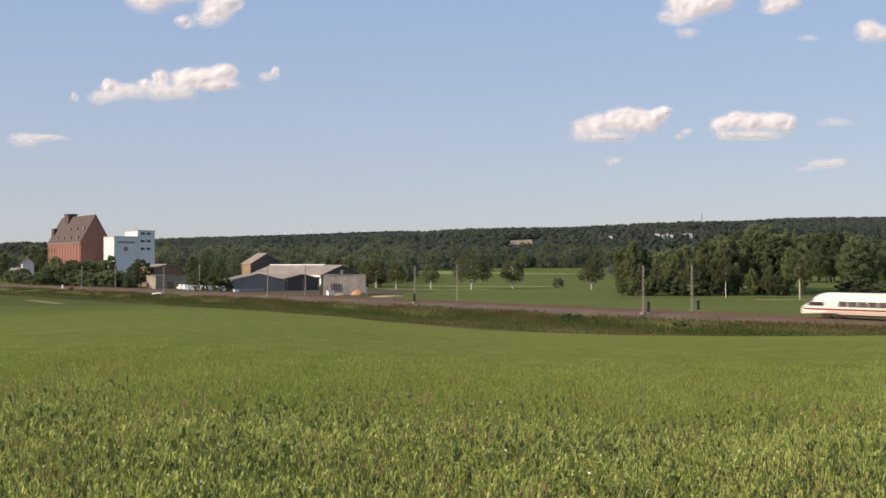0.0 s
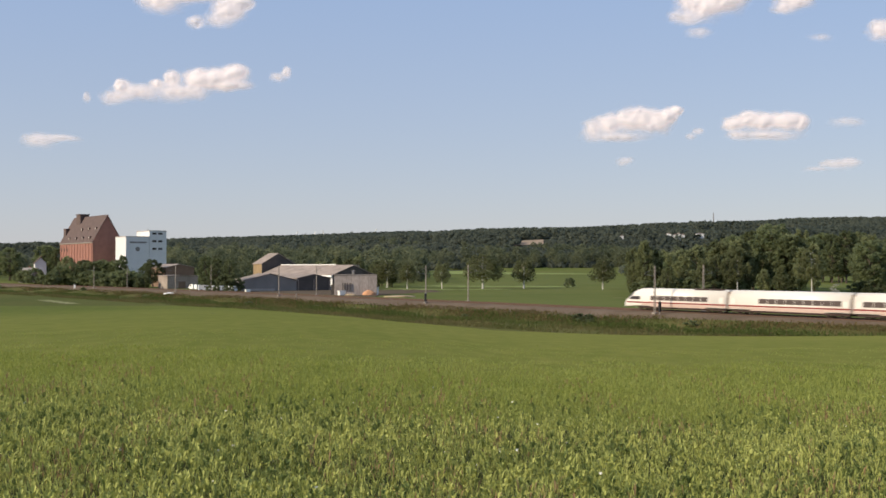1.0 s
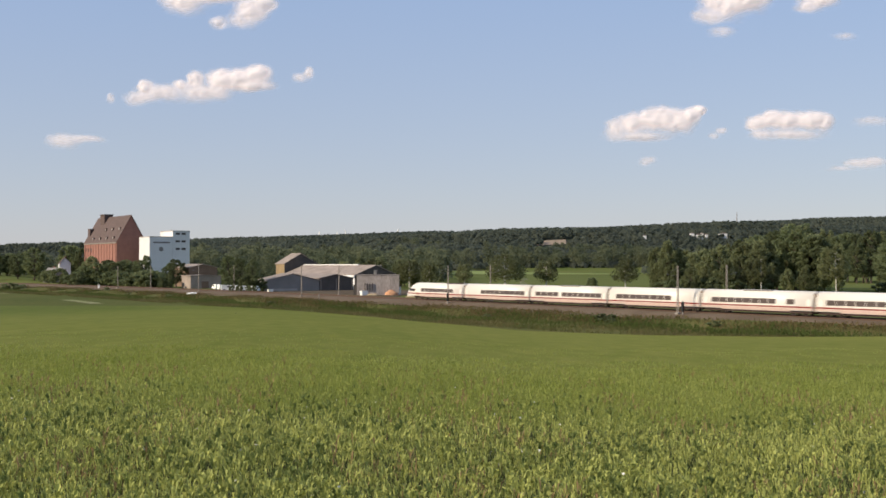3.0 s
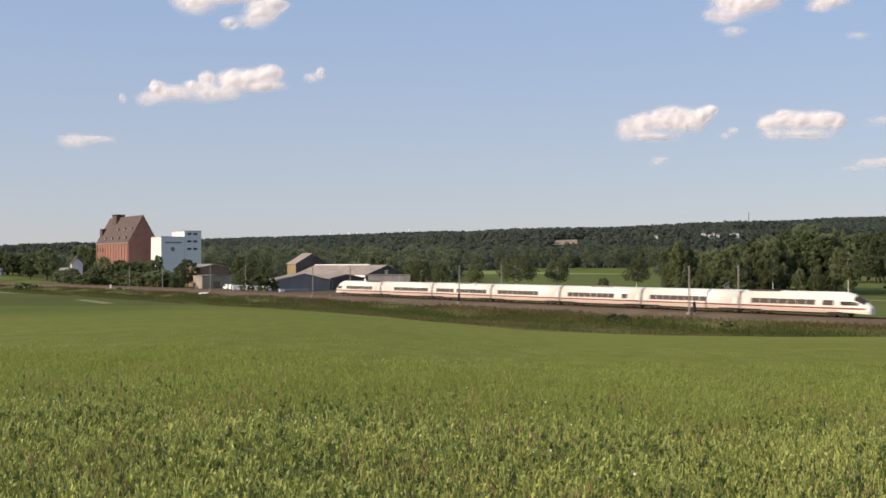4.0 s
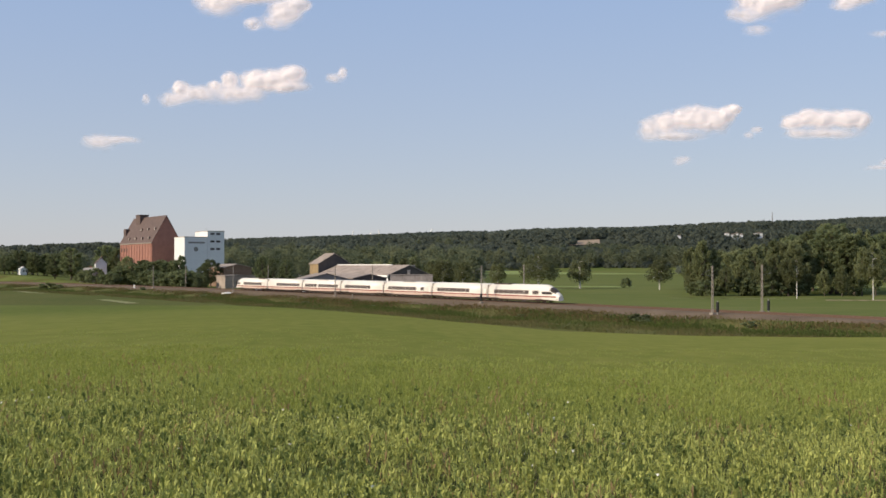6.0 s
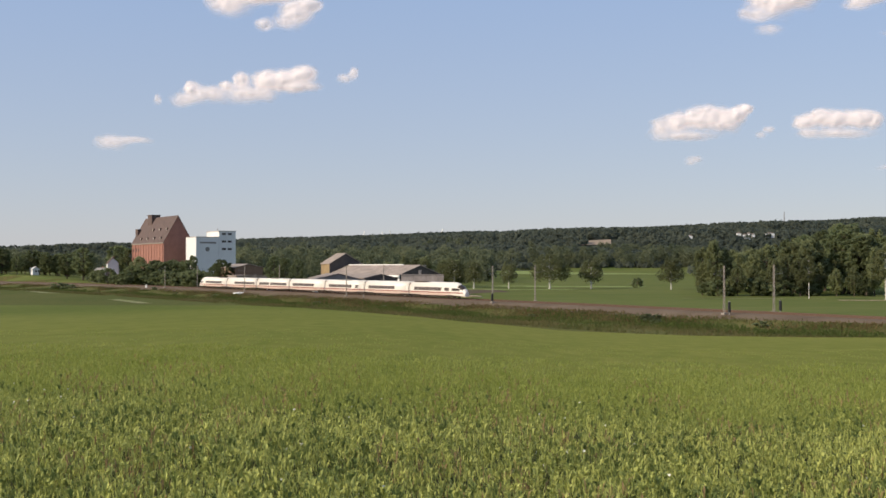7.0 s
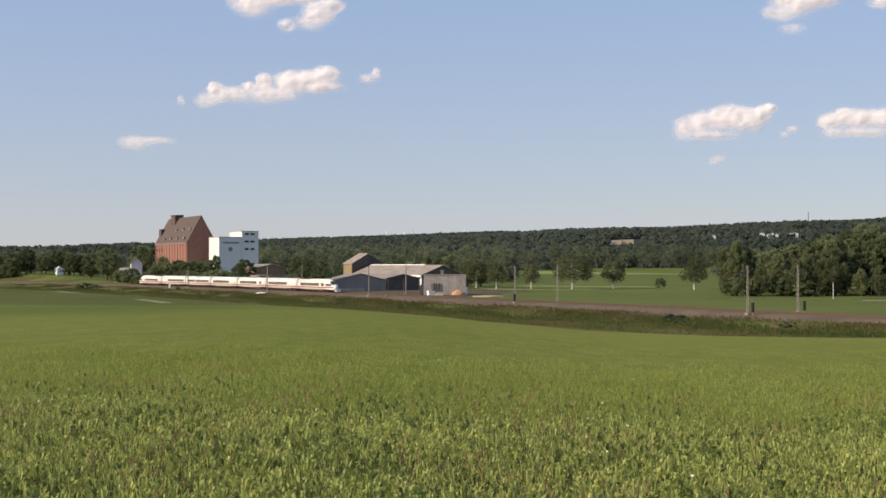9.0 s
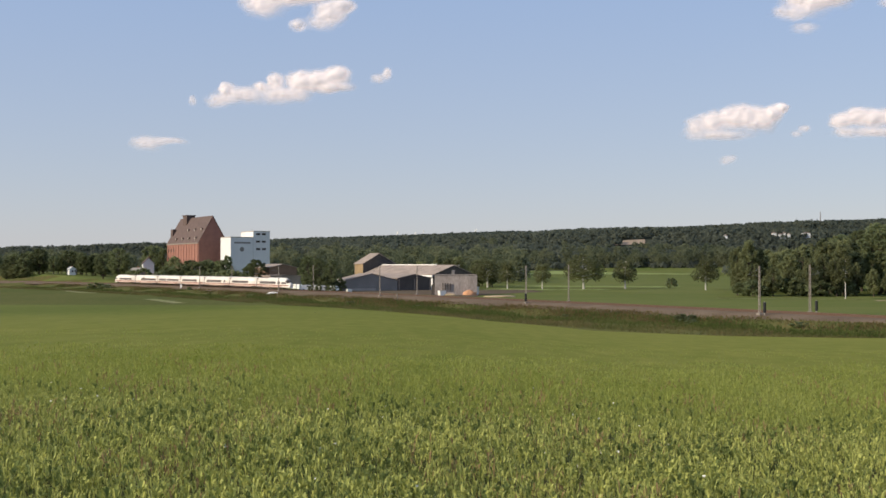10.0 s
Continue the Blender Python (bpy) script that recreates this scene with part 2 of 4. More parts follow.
def track(s, side=0.0):
    """The place s metres along the railway; side: metres to the right of the way it runs."""
    curl = CURL * np.minimum(s, 600.0) ** 2  # the bend tightens farther on
    a = HEADING + BEND * s * 0.5 + curl
    x, y = X0 + s * np.cos(a), Y0 + s * np.sin(a)
    h = HEADING + BEND * s + 3 * curl
    return x + side * np.sin(h), y - side * np.cos(h), h


TS = np.arange(-400.0, 2600.0, 4.0)
TX, TY, TH = track(TS)


def off_track(x, y):
    """Metres from the railway, positive on the camera's side."""
    x, y = np.asarray(x, float), np.asarray(y, float)
    out = np.empty(x.size)
    xf, yf = x.ravel(), y.ravel()
    for i in range(0, x.size, 4000):
        xs, ys = xf[i:i + 4000, None], yf[i:i + 4000, None]
        d2 = (xs - TX) ** 2 + (ys - TY) ** 2
        j = d2.argmin(1)
        h = TH[j]
        out[i:i + 4000] = -((xf[i:i + 4000] - TX[j]) * np.sin(h) - (yf[i:i + 4000] - TY[j]) * np.cos(h))
    return out.reshape(x.shape)


# bearing (x/y) and reach of the crop's far edge
EDGE_B = [-0.9, -0.356, -0.178, -0.129, -0.084, 0.0, 0.08, 0.178, 0.28, 0.356, 0.412, 0.9]
EDGE_Y = [313.814, 313.814, 313.814, 293.06, 268.226, 222.446, 189.756, 173.915, 164.581, 159.368, 150.127, 110.0]
EDGE_Z = [-2.5, -2.5, -2.5, -2.5, -2.5, -2.5, -2.4, -2.2, -1.9, -1.6, -1.0, -0.6]
LOW = -2.5  # the field's foot; the railway runs on a low bank
FAR = -0.6  # the meadows behind it
# the wooded hills' skyline: bearing and height over the eye at 2,700 m
HILL_B = [-1.2, -0.356, -0.265, -0.178, -0.084, 0.0, 0.03, 0.075, 0.178, 0.28, 0.325, 0.356, 1.2]
HILL_Z = [32.0, 33.0, 42.0, 54.5, 65.0, 72.0, 71.0, 77.5, 83.5, 92.5, 101.5, 104.0, 119.0]


def ground(x, y):
    x, y = np.asarray(x, float), np.asarray(y, float)
    yy = np.maximum(y, 1.0)
    b = np.clip(x / yy, -1.2, 1.2)
    ye = np.interp(b, EDGE_B, EDGE_Y)
    t = np.clip(y / ye, -0.3, 1.0)
    z = (EYE - 3.0) + (np.interp(b, EDGE_B, EDGE_Z) - EYE + 3.0) * t + 0.35 * np.sin(x * 0.02 + 1) * np.sin(np.pi * np.clip(t, 0, 1)) ** 2
    u = off_track(x, y)
    near = np.clip((14.0 - u) / 9.5, 0, 1) * (u > 0)
    z = np.where(u > 0, z + (-0.3 - z) * near, FAR)
    z = np.where((u <= 0) & (u > -14), -0.3 + (FAR + 0.3) * np.clip((-u - 6) / 8, 0, 1), z)
    z = np.where(u < -14, z + 4.2 * np.clip((-b - 0.27) / 0.08, 0, 1) * np.clip((y - 540) / 160, 0, 1), z)
    top = np.interp(b, HILL_B, HILL_Z)
    r = np.clip((y - 1100) / 1600, 0, 1)
    r = r * r * (3 - 2 * r)
    roll = (9.0 * np.sin(x * 0.007 + y * 0.003) * np.sin(y * 0.0065 + 0.5) + 7.0 * np.sin(y * 0.013 + 1.6 * np.sin(x * 0.004))) * np.sin(np.pi * r)
    return np.where(y > 1100, z + (top - z) * r + roll, z)


def gz(x, y):
    return float(ground(np.array([x]), np.array([y]))[0])


def sheet(name, xs, ys, material, lift=0.0, keep=None, kind="structure", label="", category="", warp=None):
    gx, gy = np.meshgrid(xs, ys)
    if warp:
        gx, gy = warp(gx, gy)
    z = ground(gx, gy) + lift
    v = np.stack([gx, gy, z], -1).reshape(-1, 3)
    nx, ny = len(xs), len(ys)
    i = (np.arange(ny - 1)[:, None] * nx + np.arange(nx - 1)).ravel()
    f = np.stack([i, i + 1, i + nx + 1, i + nx], -1)
    ob = raw(name, v, f, material, smooth=True)
    return tagged(ob, label, category, kind=kind)


def grown(a, b, n, power=1.0):
    t = np.linspace(0, 1, n)
    return a + (b - a) * t ** power


side_x = np.concatenate([-grown(60, 4500, 45, 2.6)[::-1], np.linspace(-58, 58, 40), grown(60, 4500, 45, 2.6)])
deep_y = np.concatenate([[-2500, -800, -200], np.linspace(-60, 700, 230), grown(705, 4500, 60, 1.6)])
sheet("ground", side_x, deep_y, M["verge"], label="rough grass verge and open land", category="ground")
# the crop: from behind the camera down to its far edge
col = np.linspace(-280, 96, 130)
edge_y = np.full(130, 200.0)
for k in range(40):
    edge_y = 0.5 * edge_y + 0.5 * np.interp(col / edge_y, EDGE_B, EDGE_Y)
row = np.linspace(0, 1, 120)
cx_, cr_ = np.meshgrid(col, row)
cy_ = -70 + (edge_y + 70) * cr_
cv = np.stack([cx_, cy_, ground(cx_, cy_) + 0.06], -1).reshape(-1, 3)
i = (np.arange(119)[:, None] * 130 + np.arange(129)).ravel()
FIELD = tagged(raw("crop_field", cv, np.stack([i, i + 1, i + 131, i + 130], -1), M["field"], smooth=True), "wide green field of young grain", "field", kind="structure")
# dark sheet under the near grain: the gaps' shade is in its colour
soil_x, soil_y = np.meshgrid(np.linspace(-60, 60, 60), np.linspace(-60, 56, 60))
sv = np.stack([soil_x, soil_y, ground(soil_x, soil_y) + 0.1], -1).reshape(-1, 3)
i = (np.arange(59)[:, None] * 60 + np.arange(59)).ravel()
tagged(raw("soil", sv, np.stack([i, i + 1, i + 61, i + 60], -1), M["soil"], smooth=True), "soil and stalks beneath the grain, the gaps' shade in its dark colour", "soil", kind="structure")
# farther off the crop closes to an even canopy
for v in FIELD.data.vertices:
    v.co.z += 0.7 * min(max((v.co.y - 30) / 22, 0), 1)


def beyond(b0, b1, y0, y1, material, name, label, lift, n=24):
    sheet(name, np.linspace(b0, b1, n), np.linspace(y0, y1, n), material, lift, warp=lambda b, y: (b * y, y), label=label, category="meadow")


def strip(name, s0, s1, profile, material, n=200):
    """A ribbon along the railway; profile: metres to the camera's side, and height."""
    s = np.linspace(s0, s1, n)
    rows = []
    for u, z in profile:
        x, y, _ = track(s, -u)
        rows.append(np.stack([x, y, np.full(n, z)], -1))
    i = np.arange(n - 1)
    f = np.concatenate([np.stack([i + k * n, i + 1 + k * n, i + 1 + (k + 1) * n, i + (k + 1) * n], -1) for k in range(len(profile) - 1)])
    return raw(name, np.concatenate(rows), f, material)


# mown grass between the crop and the railway, with a sandy track
gb, gt = np.meshgrid(np.linspace(-0.429, -0.156, 40), np.linspace(0, 1, 20))
ge = np.interp(gb, EDGE_B, EDGE_Y)
far_y = np.interp(gb, [-0.429, -0.356, -0.265, -0.206, -0.156], [640, 560, 470, 400, 345])
gy_ = ge + (far_y - ge) * gt
gx_ = gb * gy_
hv = np.stack([gx_, gy_, ground(gx_, gy_) + 0.05], -1).reshape(-1, 3)
i = (np.arange(19)[:, None] * 40 + np.arange(39)).ravel()
tagged(raw("mown_field", hv, np.stack([i, i + 1, i + 41, i + 40], -1), M["hay"], smooth=True), "yellowish green mown grass beside the crop", "field", kind="structure")


def lane(name, pts, wide, material, label):
    pv = []
    for (x0, y0), (x1, y1) in zip(pts, pts[1:]):
        for k in range(12):
            t = k / 12
            pv.append((x0 + (x1 - x0) * t, y0 + (y1 - y0) * t))
    pv = np.array(pv)
    d = np.gradient(pv, axis=0)
    d /= np.linalg.norm(d, axis=1)[:, None]
    nrm = np.stack([-d[:, 1], d[:, 0]], -1) * (wide * (0.75 + 0.25 * np.sin(np.arange(len(pv)) * 1.7)))[:, None]
    v = np.concatenate([np.c_[q, ground(q[:, 0], q[:, 1]) + 0.12] for q in (pv - nrm, pv + nrm)])
    i = np.arange(len(pv) - 1)
    m = len(pv)
    tagged(raw(name, v, np.stack([i, i + 1, i + 1 + m, i + m], -1), material), label, "path", kind="structure")


lane("path", [(-111.469, 393), (-102.887, 376), (-90.045, 350)], 2.6, M["path"], "pale sandy wheel track in the grass")
lane("path", [(-182.473, 520), (-166.6, 490), (-157.527, 480)], 3.0, M["path"], "pale sandy wheel track in the grass")

# meadow on the far side of the railway
s = np.linspace(-200, 900, 160)
us = np.array([9, 20, 40, 70, 110, 160, 220, 300, 400, 520, 700, 900, 1100])
mv = []
for u in us:
    x, y, _ = track(s, u)
    mv.append(np.stack([x, y, ground(x, y) + 0.05], -1))
n = len(s)
i = np.arange(n - 1)
mf = np.concatenate([np.stack([i + k * n, i + 1 + k * n, i + 1 + (k + 1) * n, i + (k + 1) * n], -1) for k in range(len(us) - 1)])
tagged(raw("meadow", np.concatenate(mv), mf, M["meadow"]), "bright green meadow behind the railway", "meadow", kind="structure")
beyond(0.021, 0.179, 1170, 1345, M["pale_strip"], "far_field", "pale ripe strip of a far field", 0.4)

# the hill floor takes the same leaf colour with its painted haze
beyond(-0.75, 0.75, 1340, 3000, M["leaf_far"], "wood_floor", "dark woodland floor of the far hills, haze in its colour", 0.6, 60)
beyond(0.092, 0.117, 1862, 1900, M["plough"], "hill_field", "bare reddish field on the wooded hill", 1.6)

lane("path", [(58.535, 338), (78.338, 334), (96.9, 330)], 1.6, M["path"], "pale sandy path at the foot of the wood")
lane("path", [(10.064, 540), (42.0, 525), (76.314, 515)], 14.0, M["pale_strip"], "pale mown streak in the meadow")
lane("path", [(-2.991, 470), (19.855, 455), (42.21, 462)], 8.0, M["pale_strip"], "pale mown streak in the meadow")
# ditches as flat strips: weeds and ditch shadow in one dark colour
lane("ditch", [(-7.0, 437), (8.0, 434), (23.5, 436)], 1.4, M["weed_dark"], "dark overgrown ditch across the meadow, its shadow in the colour")
lane("ditch", [(6.5, 352), (14.0, 350), (22.0, 353)], 0.9, M["weed_dark"], "dark overgrown ditch across the meadow, its shadow in the colour")
lane("ditch", [(30.0, 398), (41.0, 396), (50.0, 399)], 0.8, M["weed_dark"], "dark overgrown ditch across the meadow, its shadow in the colour")
lane("path", [(60.0, 345), (74.0, 342), (88.0, 344)], 1.2, M["verge"], "dry tan grass along the foot of the wood")
lane("path", [(94.822, 318), (107.153, 316), (115.724, 312)], 3.0, M["sand"], "sandy bank at the foot of the wood")

tagged(strip("track_bed", -260, 1500, [(-9.0, -0.75), (-7.2, -0.12), (3.4, -0.12), (4.8, -0.26), (8.8, -1.15)], M["ballast"]), "rusty brown ballast bed of a double railway line", "track bed", kind="structure")
for c in (0.0, -4.2):
    for g in (-0.75, 0.75):
        s = np.linspace(-260, 1500, 260)
        rv = []
        for u, z in ((g - 0.04, -0.12), (g - 0.04, 0.05), (g + 0.04, 0.05), (g + 0.04, -0.12)):
            x, y, _ = track(s, -(c + u))
            rv.append(np.stack([x, y, np.full(260, z)], -1))
        i = np.arange(259)
        rf = np.concatenate([np.stack([i + k * 260, i + 1 + k * 260, i + 1 + (k + 1) * 260, i + (k + 1) * 260], -1) for k in range(3)])
        tagged(raw("rail", np.concatenate(rv), rf, M["rail"]), "rust-brown steel rail on the ballast", "rail", "rails", "structure")


# ---- the train ----
SIDE = [(1.34, 0.88), (1.39, 1.02), (1.42, 1.28), (1.43, 1.7), (1.40, 2.2), (1.33, 2.75), (1.20, 3.25), (0.98, 3.66), (0.62, 3.96), (0.25, 4.10)]
SIDE_Z = [z for _, z in SIDE]
SIDE_Y = [y for y, _ in SIDE]


def half(z):
    return float(np.interp(z, SIDE_Z, SIDE_Y))


def section(n):
    """The body's outline at n of the nose's length (0: full section, 1: tip)."""
    top = 4.10 - 2.35 * n ** 2.0
    w = 1 - 0.6 * n ** 2.6
    lo = 0.88 - 0.25 * n
    out = []
    for y, z in SIDE:
        f = (z - 0.88) / (4.10 - 0.88)
        out.append((y * w, lo + (top - lo) * f))
    return out


def loft(stations):
    bm = bmesh.new()
    rings = []
    for x, pts in stations:
        ring = [bm.verts.new((x, y, z)) for y, z in pts] + [bm.verts.new((x, -y, z)) for y, z in pts[::-1]]
        rings.append(ring)
    k = len(rings[0])
    for a, b in zip(rings, rings[1:]):
        for j in range(k):
            f = bm.faces.new((a[j], a[(j + 1) % k], b[(j + 1) % k], b[j]))
            f.smooth = True
    bm.faces.new(rings[0])
    bm.faces.new(rings[-1][::-1])
    bmesh.ops.recalc_face_normals(bm, faces=bm.faces)
    return bm


def flank(name, x0, x1, z0, z1, material, parent, proud=0.012, sides=(1, -1), steps=4):
    """A panel that follows the body's side, one on each flank."""
    for sgn in sides:
        bm = bmesh.new()
        zs = [z0 + (z1 - z0) * k / steps for k in range(steps + 1)]
        grid = []
        for x in (x0, x1):
            grid.append([[bm.verts.new((x, sgn * (half(z) + d), z)) for z in zs] for d in (proud, -0.02)])
        for k in range(steps):
            bm.faces.new((grid[0][0][k], grid[1][0][k], grid[1][0][k + 1], grid[0][0][k + 1]))
        for e in (0, 1):
            for k in range(steps):
                bm.faces.new((grid[e][0][k], grid[e][0][k + 1], grid[e][1][k + 1], grid[e][1][k]))
        for k in (0, steps):
            bm.faces.new((grid[0][0][k], grid[1][0][k], grid[1][1][k], grid[0][1][k]))
        bmesh.ops.recalc_face_normals(bm, faces=bm.faces)
        part(name, bm, material, parent)


def bogie(x, parent):
    b = part("bogie", box(box(bmesh.new(), x - 1.9, -1.1, 0.45, x + 1.9, -0.95, 0.8, 0.05), x - 1.9, 0.95, 0.45, x + 1.9, 1.1, 0.8, 0.05), M["under"], parent)
    for dx in (-1.35, 1.35):
        for y in (-0.75, 0.75):
            part("wheel", tube(bmesh.new(), (x + dx, y - 0.07, 0.47), (x + dx, y + 0.07, 0.47), 0.42, 0.42, 16), M["under"], b)


def car(length, nose, windows, door, panto=False, pod=False):
    """One coach on its own middle, x along the train. nose: +1 / -1 end with a driver's cab."""
    ob = thing("train_car", Matrix(), "white high-speed train coach with a red stripe", "train car", "coaches of the train")
    h = length / 2 - 0.28
    stations = []
    NL = 5.6
    if nose:
        stations.append((-h, section(0)))
        stations += [(h - NL + NL * k, section(k)) for k in (0, 0.12, 0.25, 0.38, 0.5, 0.62, 0.74, 0.84, 0.92, 0.97, 1.0)]
    else:
        stations = [(-h, section(0)), (0, section(0)), (h, section(0))]
    bm = loft(stations)
    part("body", bm, M["train"], ob)
    end = h - NL if nose else h
    flank("red_stripe", -h + 0.05, end + (0.0 if nose else -0.05), 1.36, 1.62, M["red"], ob)
    flank("skirt", -h + 2.5 + 2.4, h - (NL + 2.2 if nose else 4.9), 0.76, 1.02, M["train_low"], ob, 0.012)
    flank("sill", -h + 0.05, end - 0.05, 1.03, 1.3, M["train_low"], ob, 0.010)
    for a, b in windows:
        n = max(1, round((b - a) / 1.9))
        w = (b - a) / n
        for k in range(n):
            flank("window", a + k * w + 0.06, a + (k + 1) * w - 0.06, 1.92, 2.76, M["train_glass"], ob, 0.014)
    for x in door:
        flank("door", x - 0.45, x + 0.45, 0.95, 2.85, M["train"], ob, 0.008)
    if nose:
        # windscreen and cab side windows follow the nose
        bm = bmesh.new()
        rows = []
        for k in (0.5, 0.58, 0.66, 0.74, 0.82):
            pts = section(k)[6:]
            x = h - NL + NL * k
            rows.append([bm.verts.new((x + 0.03, y * 1.0, z + 0.025)) for y, z in pts] + [bm.verts.new((x + 0.03, -y * 1.0, z + 0.025)) for y, z in pts[::-1]])
        for a, b in zip(rows, rows[1:]):
            for j in range(len(a) - 1):
                bm.faces.new((a[j], a[j + 1], b[j + 1], b[j]))
        part("windscreen", bm, M["glass"], ob)
        for name, m, ks, zs in (("cab_window", M["glass"], (0.08, 0.2, 0.32, 0.44, 0.56, 0.68), (1.98, 2.3, 2.6)),
                                ("nose_stripe", M["red"], (0.0, 0.15, 0.3, 0.45, 0.6, 0.75, 0.88), (1.36, 1.5, 1.62))):
            for sgn in (1, -1):
                bm = bmesh.new()
                row = []
                for k in ks:
                    pts = section(k)
                    zz = [z for _, z in pts]
                    yy = [y for y, _ in pts]
                    x = h - NL + NL * k
                    row.append([bm.verts.new((x, sgn * (float(np.interp(z, zz, yy)) + 0.02), z)) for z in zs])
                for a, b in zip(row, row[1:]):
                    for j in range(2):
                        bm.faces.new((a[j], a[j + 1], b[j + 1], b[j]))
                part(name, bm, m, ob)
        boxed("roof_equipment", (-12.2, -0.7, 3.9, -5.0, 0.7, 4.2), M["under"], ob, bevel=0.08)
        for sgn in (1, -1):
            pts = section(0.93)
            bm = bmesh.new()
            box(bm, h - 0.55, sgn * 0.62 - 0.16, 0.95, h - 0.28, sgn * 0.62 + 0.16, 1.08, 0.03)
            part("headlight", bm, M["steel"], ob)
    for x in (-h + 3.4, h - (NL + 0.6 if nose else 3.4)):
        bogie(x, ob)
    boxed("underframe", (-h + 0.4, -1.05, 0.42, end - 0.4, 1.05, 0.9), M["under"], ob)
    boxed("gangway", (-h - 0.62, -1.2, 0.75, -h + 0.02, 1.2, 3.8), M["gangway"], ob, bevel=0.1)
    if pod:
        boxed("roof_unit", (-3.2, -0.75, 3.95, 3.4, 0.75, 4.2), M["steel"], ob, bevel=0.1)
    if panto:
        bm = bmesh.new()
        for y in (-0.5, 0.5):
            tube(bm, (-9.2, y, 4.05), (-8.0, y * 0.8, 4.7), 0.05, 0.05, 6)
            tube(bm, (-8.0, y * 0.8, 4.7), (-9.0, y * 0.4, 5.35), 0.04, 0.04, 6)
        tube(bm, (-9.0, -0.85, 5.38), (-9.0, 0.85, 5.38), 0.05, 0.05, 6)
        part("pantograph", bm, M["steel"], ob)
    return ob


CARS = []
for k in range(7):
    if k in (0, 6):
        c = car(27.45, 1, [(-11.0, 3.2), (4.6, 7.0)] if k else [(-9.0, 5.6)], [-12.2], panto=False)
        off = 27.45 / 2 if k == 0 else 184.4 - 27.45 / 2
    else:
        c = car(25.9, 0, ([(-11.0, 6.0)], [(-11.0, 1.9), (2.9, 11.0)], [(-5.3, 10.4)], [(-8.8, -7.0), (-4.8, 10.3)], [(-4.8, 10.6)])[k - 1],
                [-11.7, 11.7], panto=k in (1, 5), pod=k in (2, 4))
        off = 27.45 + 25.9 * (k - 0.5)
    CARS.append((c, off, k == 6))


# ---- masts of the overhead line ----
def mast(s, side, height):
    x, y, h = track(s, -side)
    ob = thing("overhead_line_mast", pose(x, y, -0.3, 0, 0, math.degrees(h)), "weathered lattice mast of the overhead line beside the track", "mast", "overhead line masts")
    for dx in (-0.22, 0.22):
        part("upright", tube(bmesh.new(), (dx, 0, 0), (dx * 0.6, 0, height), 0.085, 0.07, 6), M["concrete"], ob)
    bm = bmesh.new()
    n = 12
    for k in range(n):
        z0, z1 = height * k / n, height * (k + 1) / n
        f0, f1 = 0.22 * (1 - 0.4 * k / n), 0.22 * (1 - 0.4 * (k + 1) / n)
        sg = 1 if k % 2 else -1
        tube(bm, (sg * f0, 0, z0), (-sg * f1, 0, z1), 0.035, 0.035, 4)
    part("lattice", bm, M["steel"], ob)
    toward = -1 if side > 0 else 1
    bm = bmesh.new()
    tube(bm, (0, 0, height - 1.9), (0, toward * -2.6, height - 1.5), 0.03, 0.03, 5)
    tube(bm, (0, 0, height - 0.5), (0, toward * -2.6, height - 1.5), 0.02, 0.02, 5)
    part("cantilever", bm, M["steel"], ob)
    part("footing", box(bmesh.new(), -0.45, -0.4, -0.4, 0.45, 0.4, 0.25, 0.04), M["concrete"], ob)
    return ob


for s in (-65.94, 10.92, 87.83, 163.06, 238.29):
    mast(s, 4.9, 8.6)
for s in (-64.1, 13.85, 91.29, 165.37, 239.45):
    mast(s, -8.9, 8.8)


# ---- buildings beside the railway ----
BEAR = 33.0  # degrees: gables face the camera, long walls the sun


def house_shell(name, px, py, z, w, l, eave, ridge, wall, roof, label, gable=None, rz=BEAR, over=0.3):
    """A gabled house by its front corner: gable w wide, l long."""
    ob = thing(name, pose(px, py, z, 0, 0, rz), label, "building")
    for x0, x1 in ((0, 0.35), (w - 0.35, w)):
        part("side_wall", box(bmesh.new(), x0, 0.35, -1, x1, l - 0.35, eave), wall, ob)
    for y0 in (0, l - 0.35):
        part("gable_wall", prism(bmesh.new(), [(0, -1), (w, -1), (w, eave), (w / 2, ridge - 0.15), (0, eave)], y0, y0 + 0.35), gable or wall, ob)
    for sg in (0, 1):
        xa, xb = (-over, w / 2) if sg == 0 else (w + over, w / 2)
        za = eave - over * (ridge - eave) / (w / 2)
        part("roof", prism(bmesh.new(), [(xa, za), (xb, ridge), (xb, ridge + 0.22), (xa, za + 0.22)], -over, l + over), roof, ob)
    return ob


def pane(parent, x0, y0, z0, x1, y1, z1, frame_mat=None):
    f = part("window", box(bmesh.new(), x0, y0, z0, x1, y1, z1), frame_mat or M["white"], parent)
    dx, dy = (x1 - x0), (y1 - y0)
    if dx > dy:
        part("pane", box(bmesh.new(), x0 + 0.12, y0 - 0.03, z0 + 0.12, x1 - 0.12, y0 + 0.02, z1 - 0.12), M["glass"], f)
    else:
        part("pane", box(bmesh.new(), x0 - 0.03, y0 + 0.12, z0 + 0.12, x0 + 0.02, y1 - 0.12, z1 - 0.12), M["glass"], f)


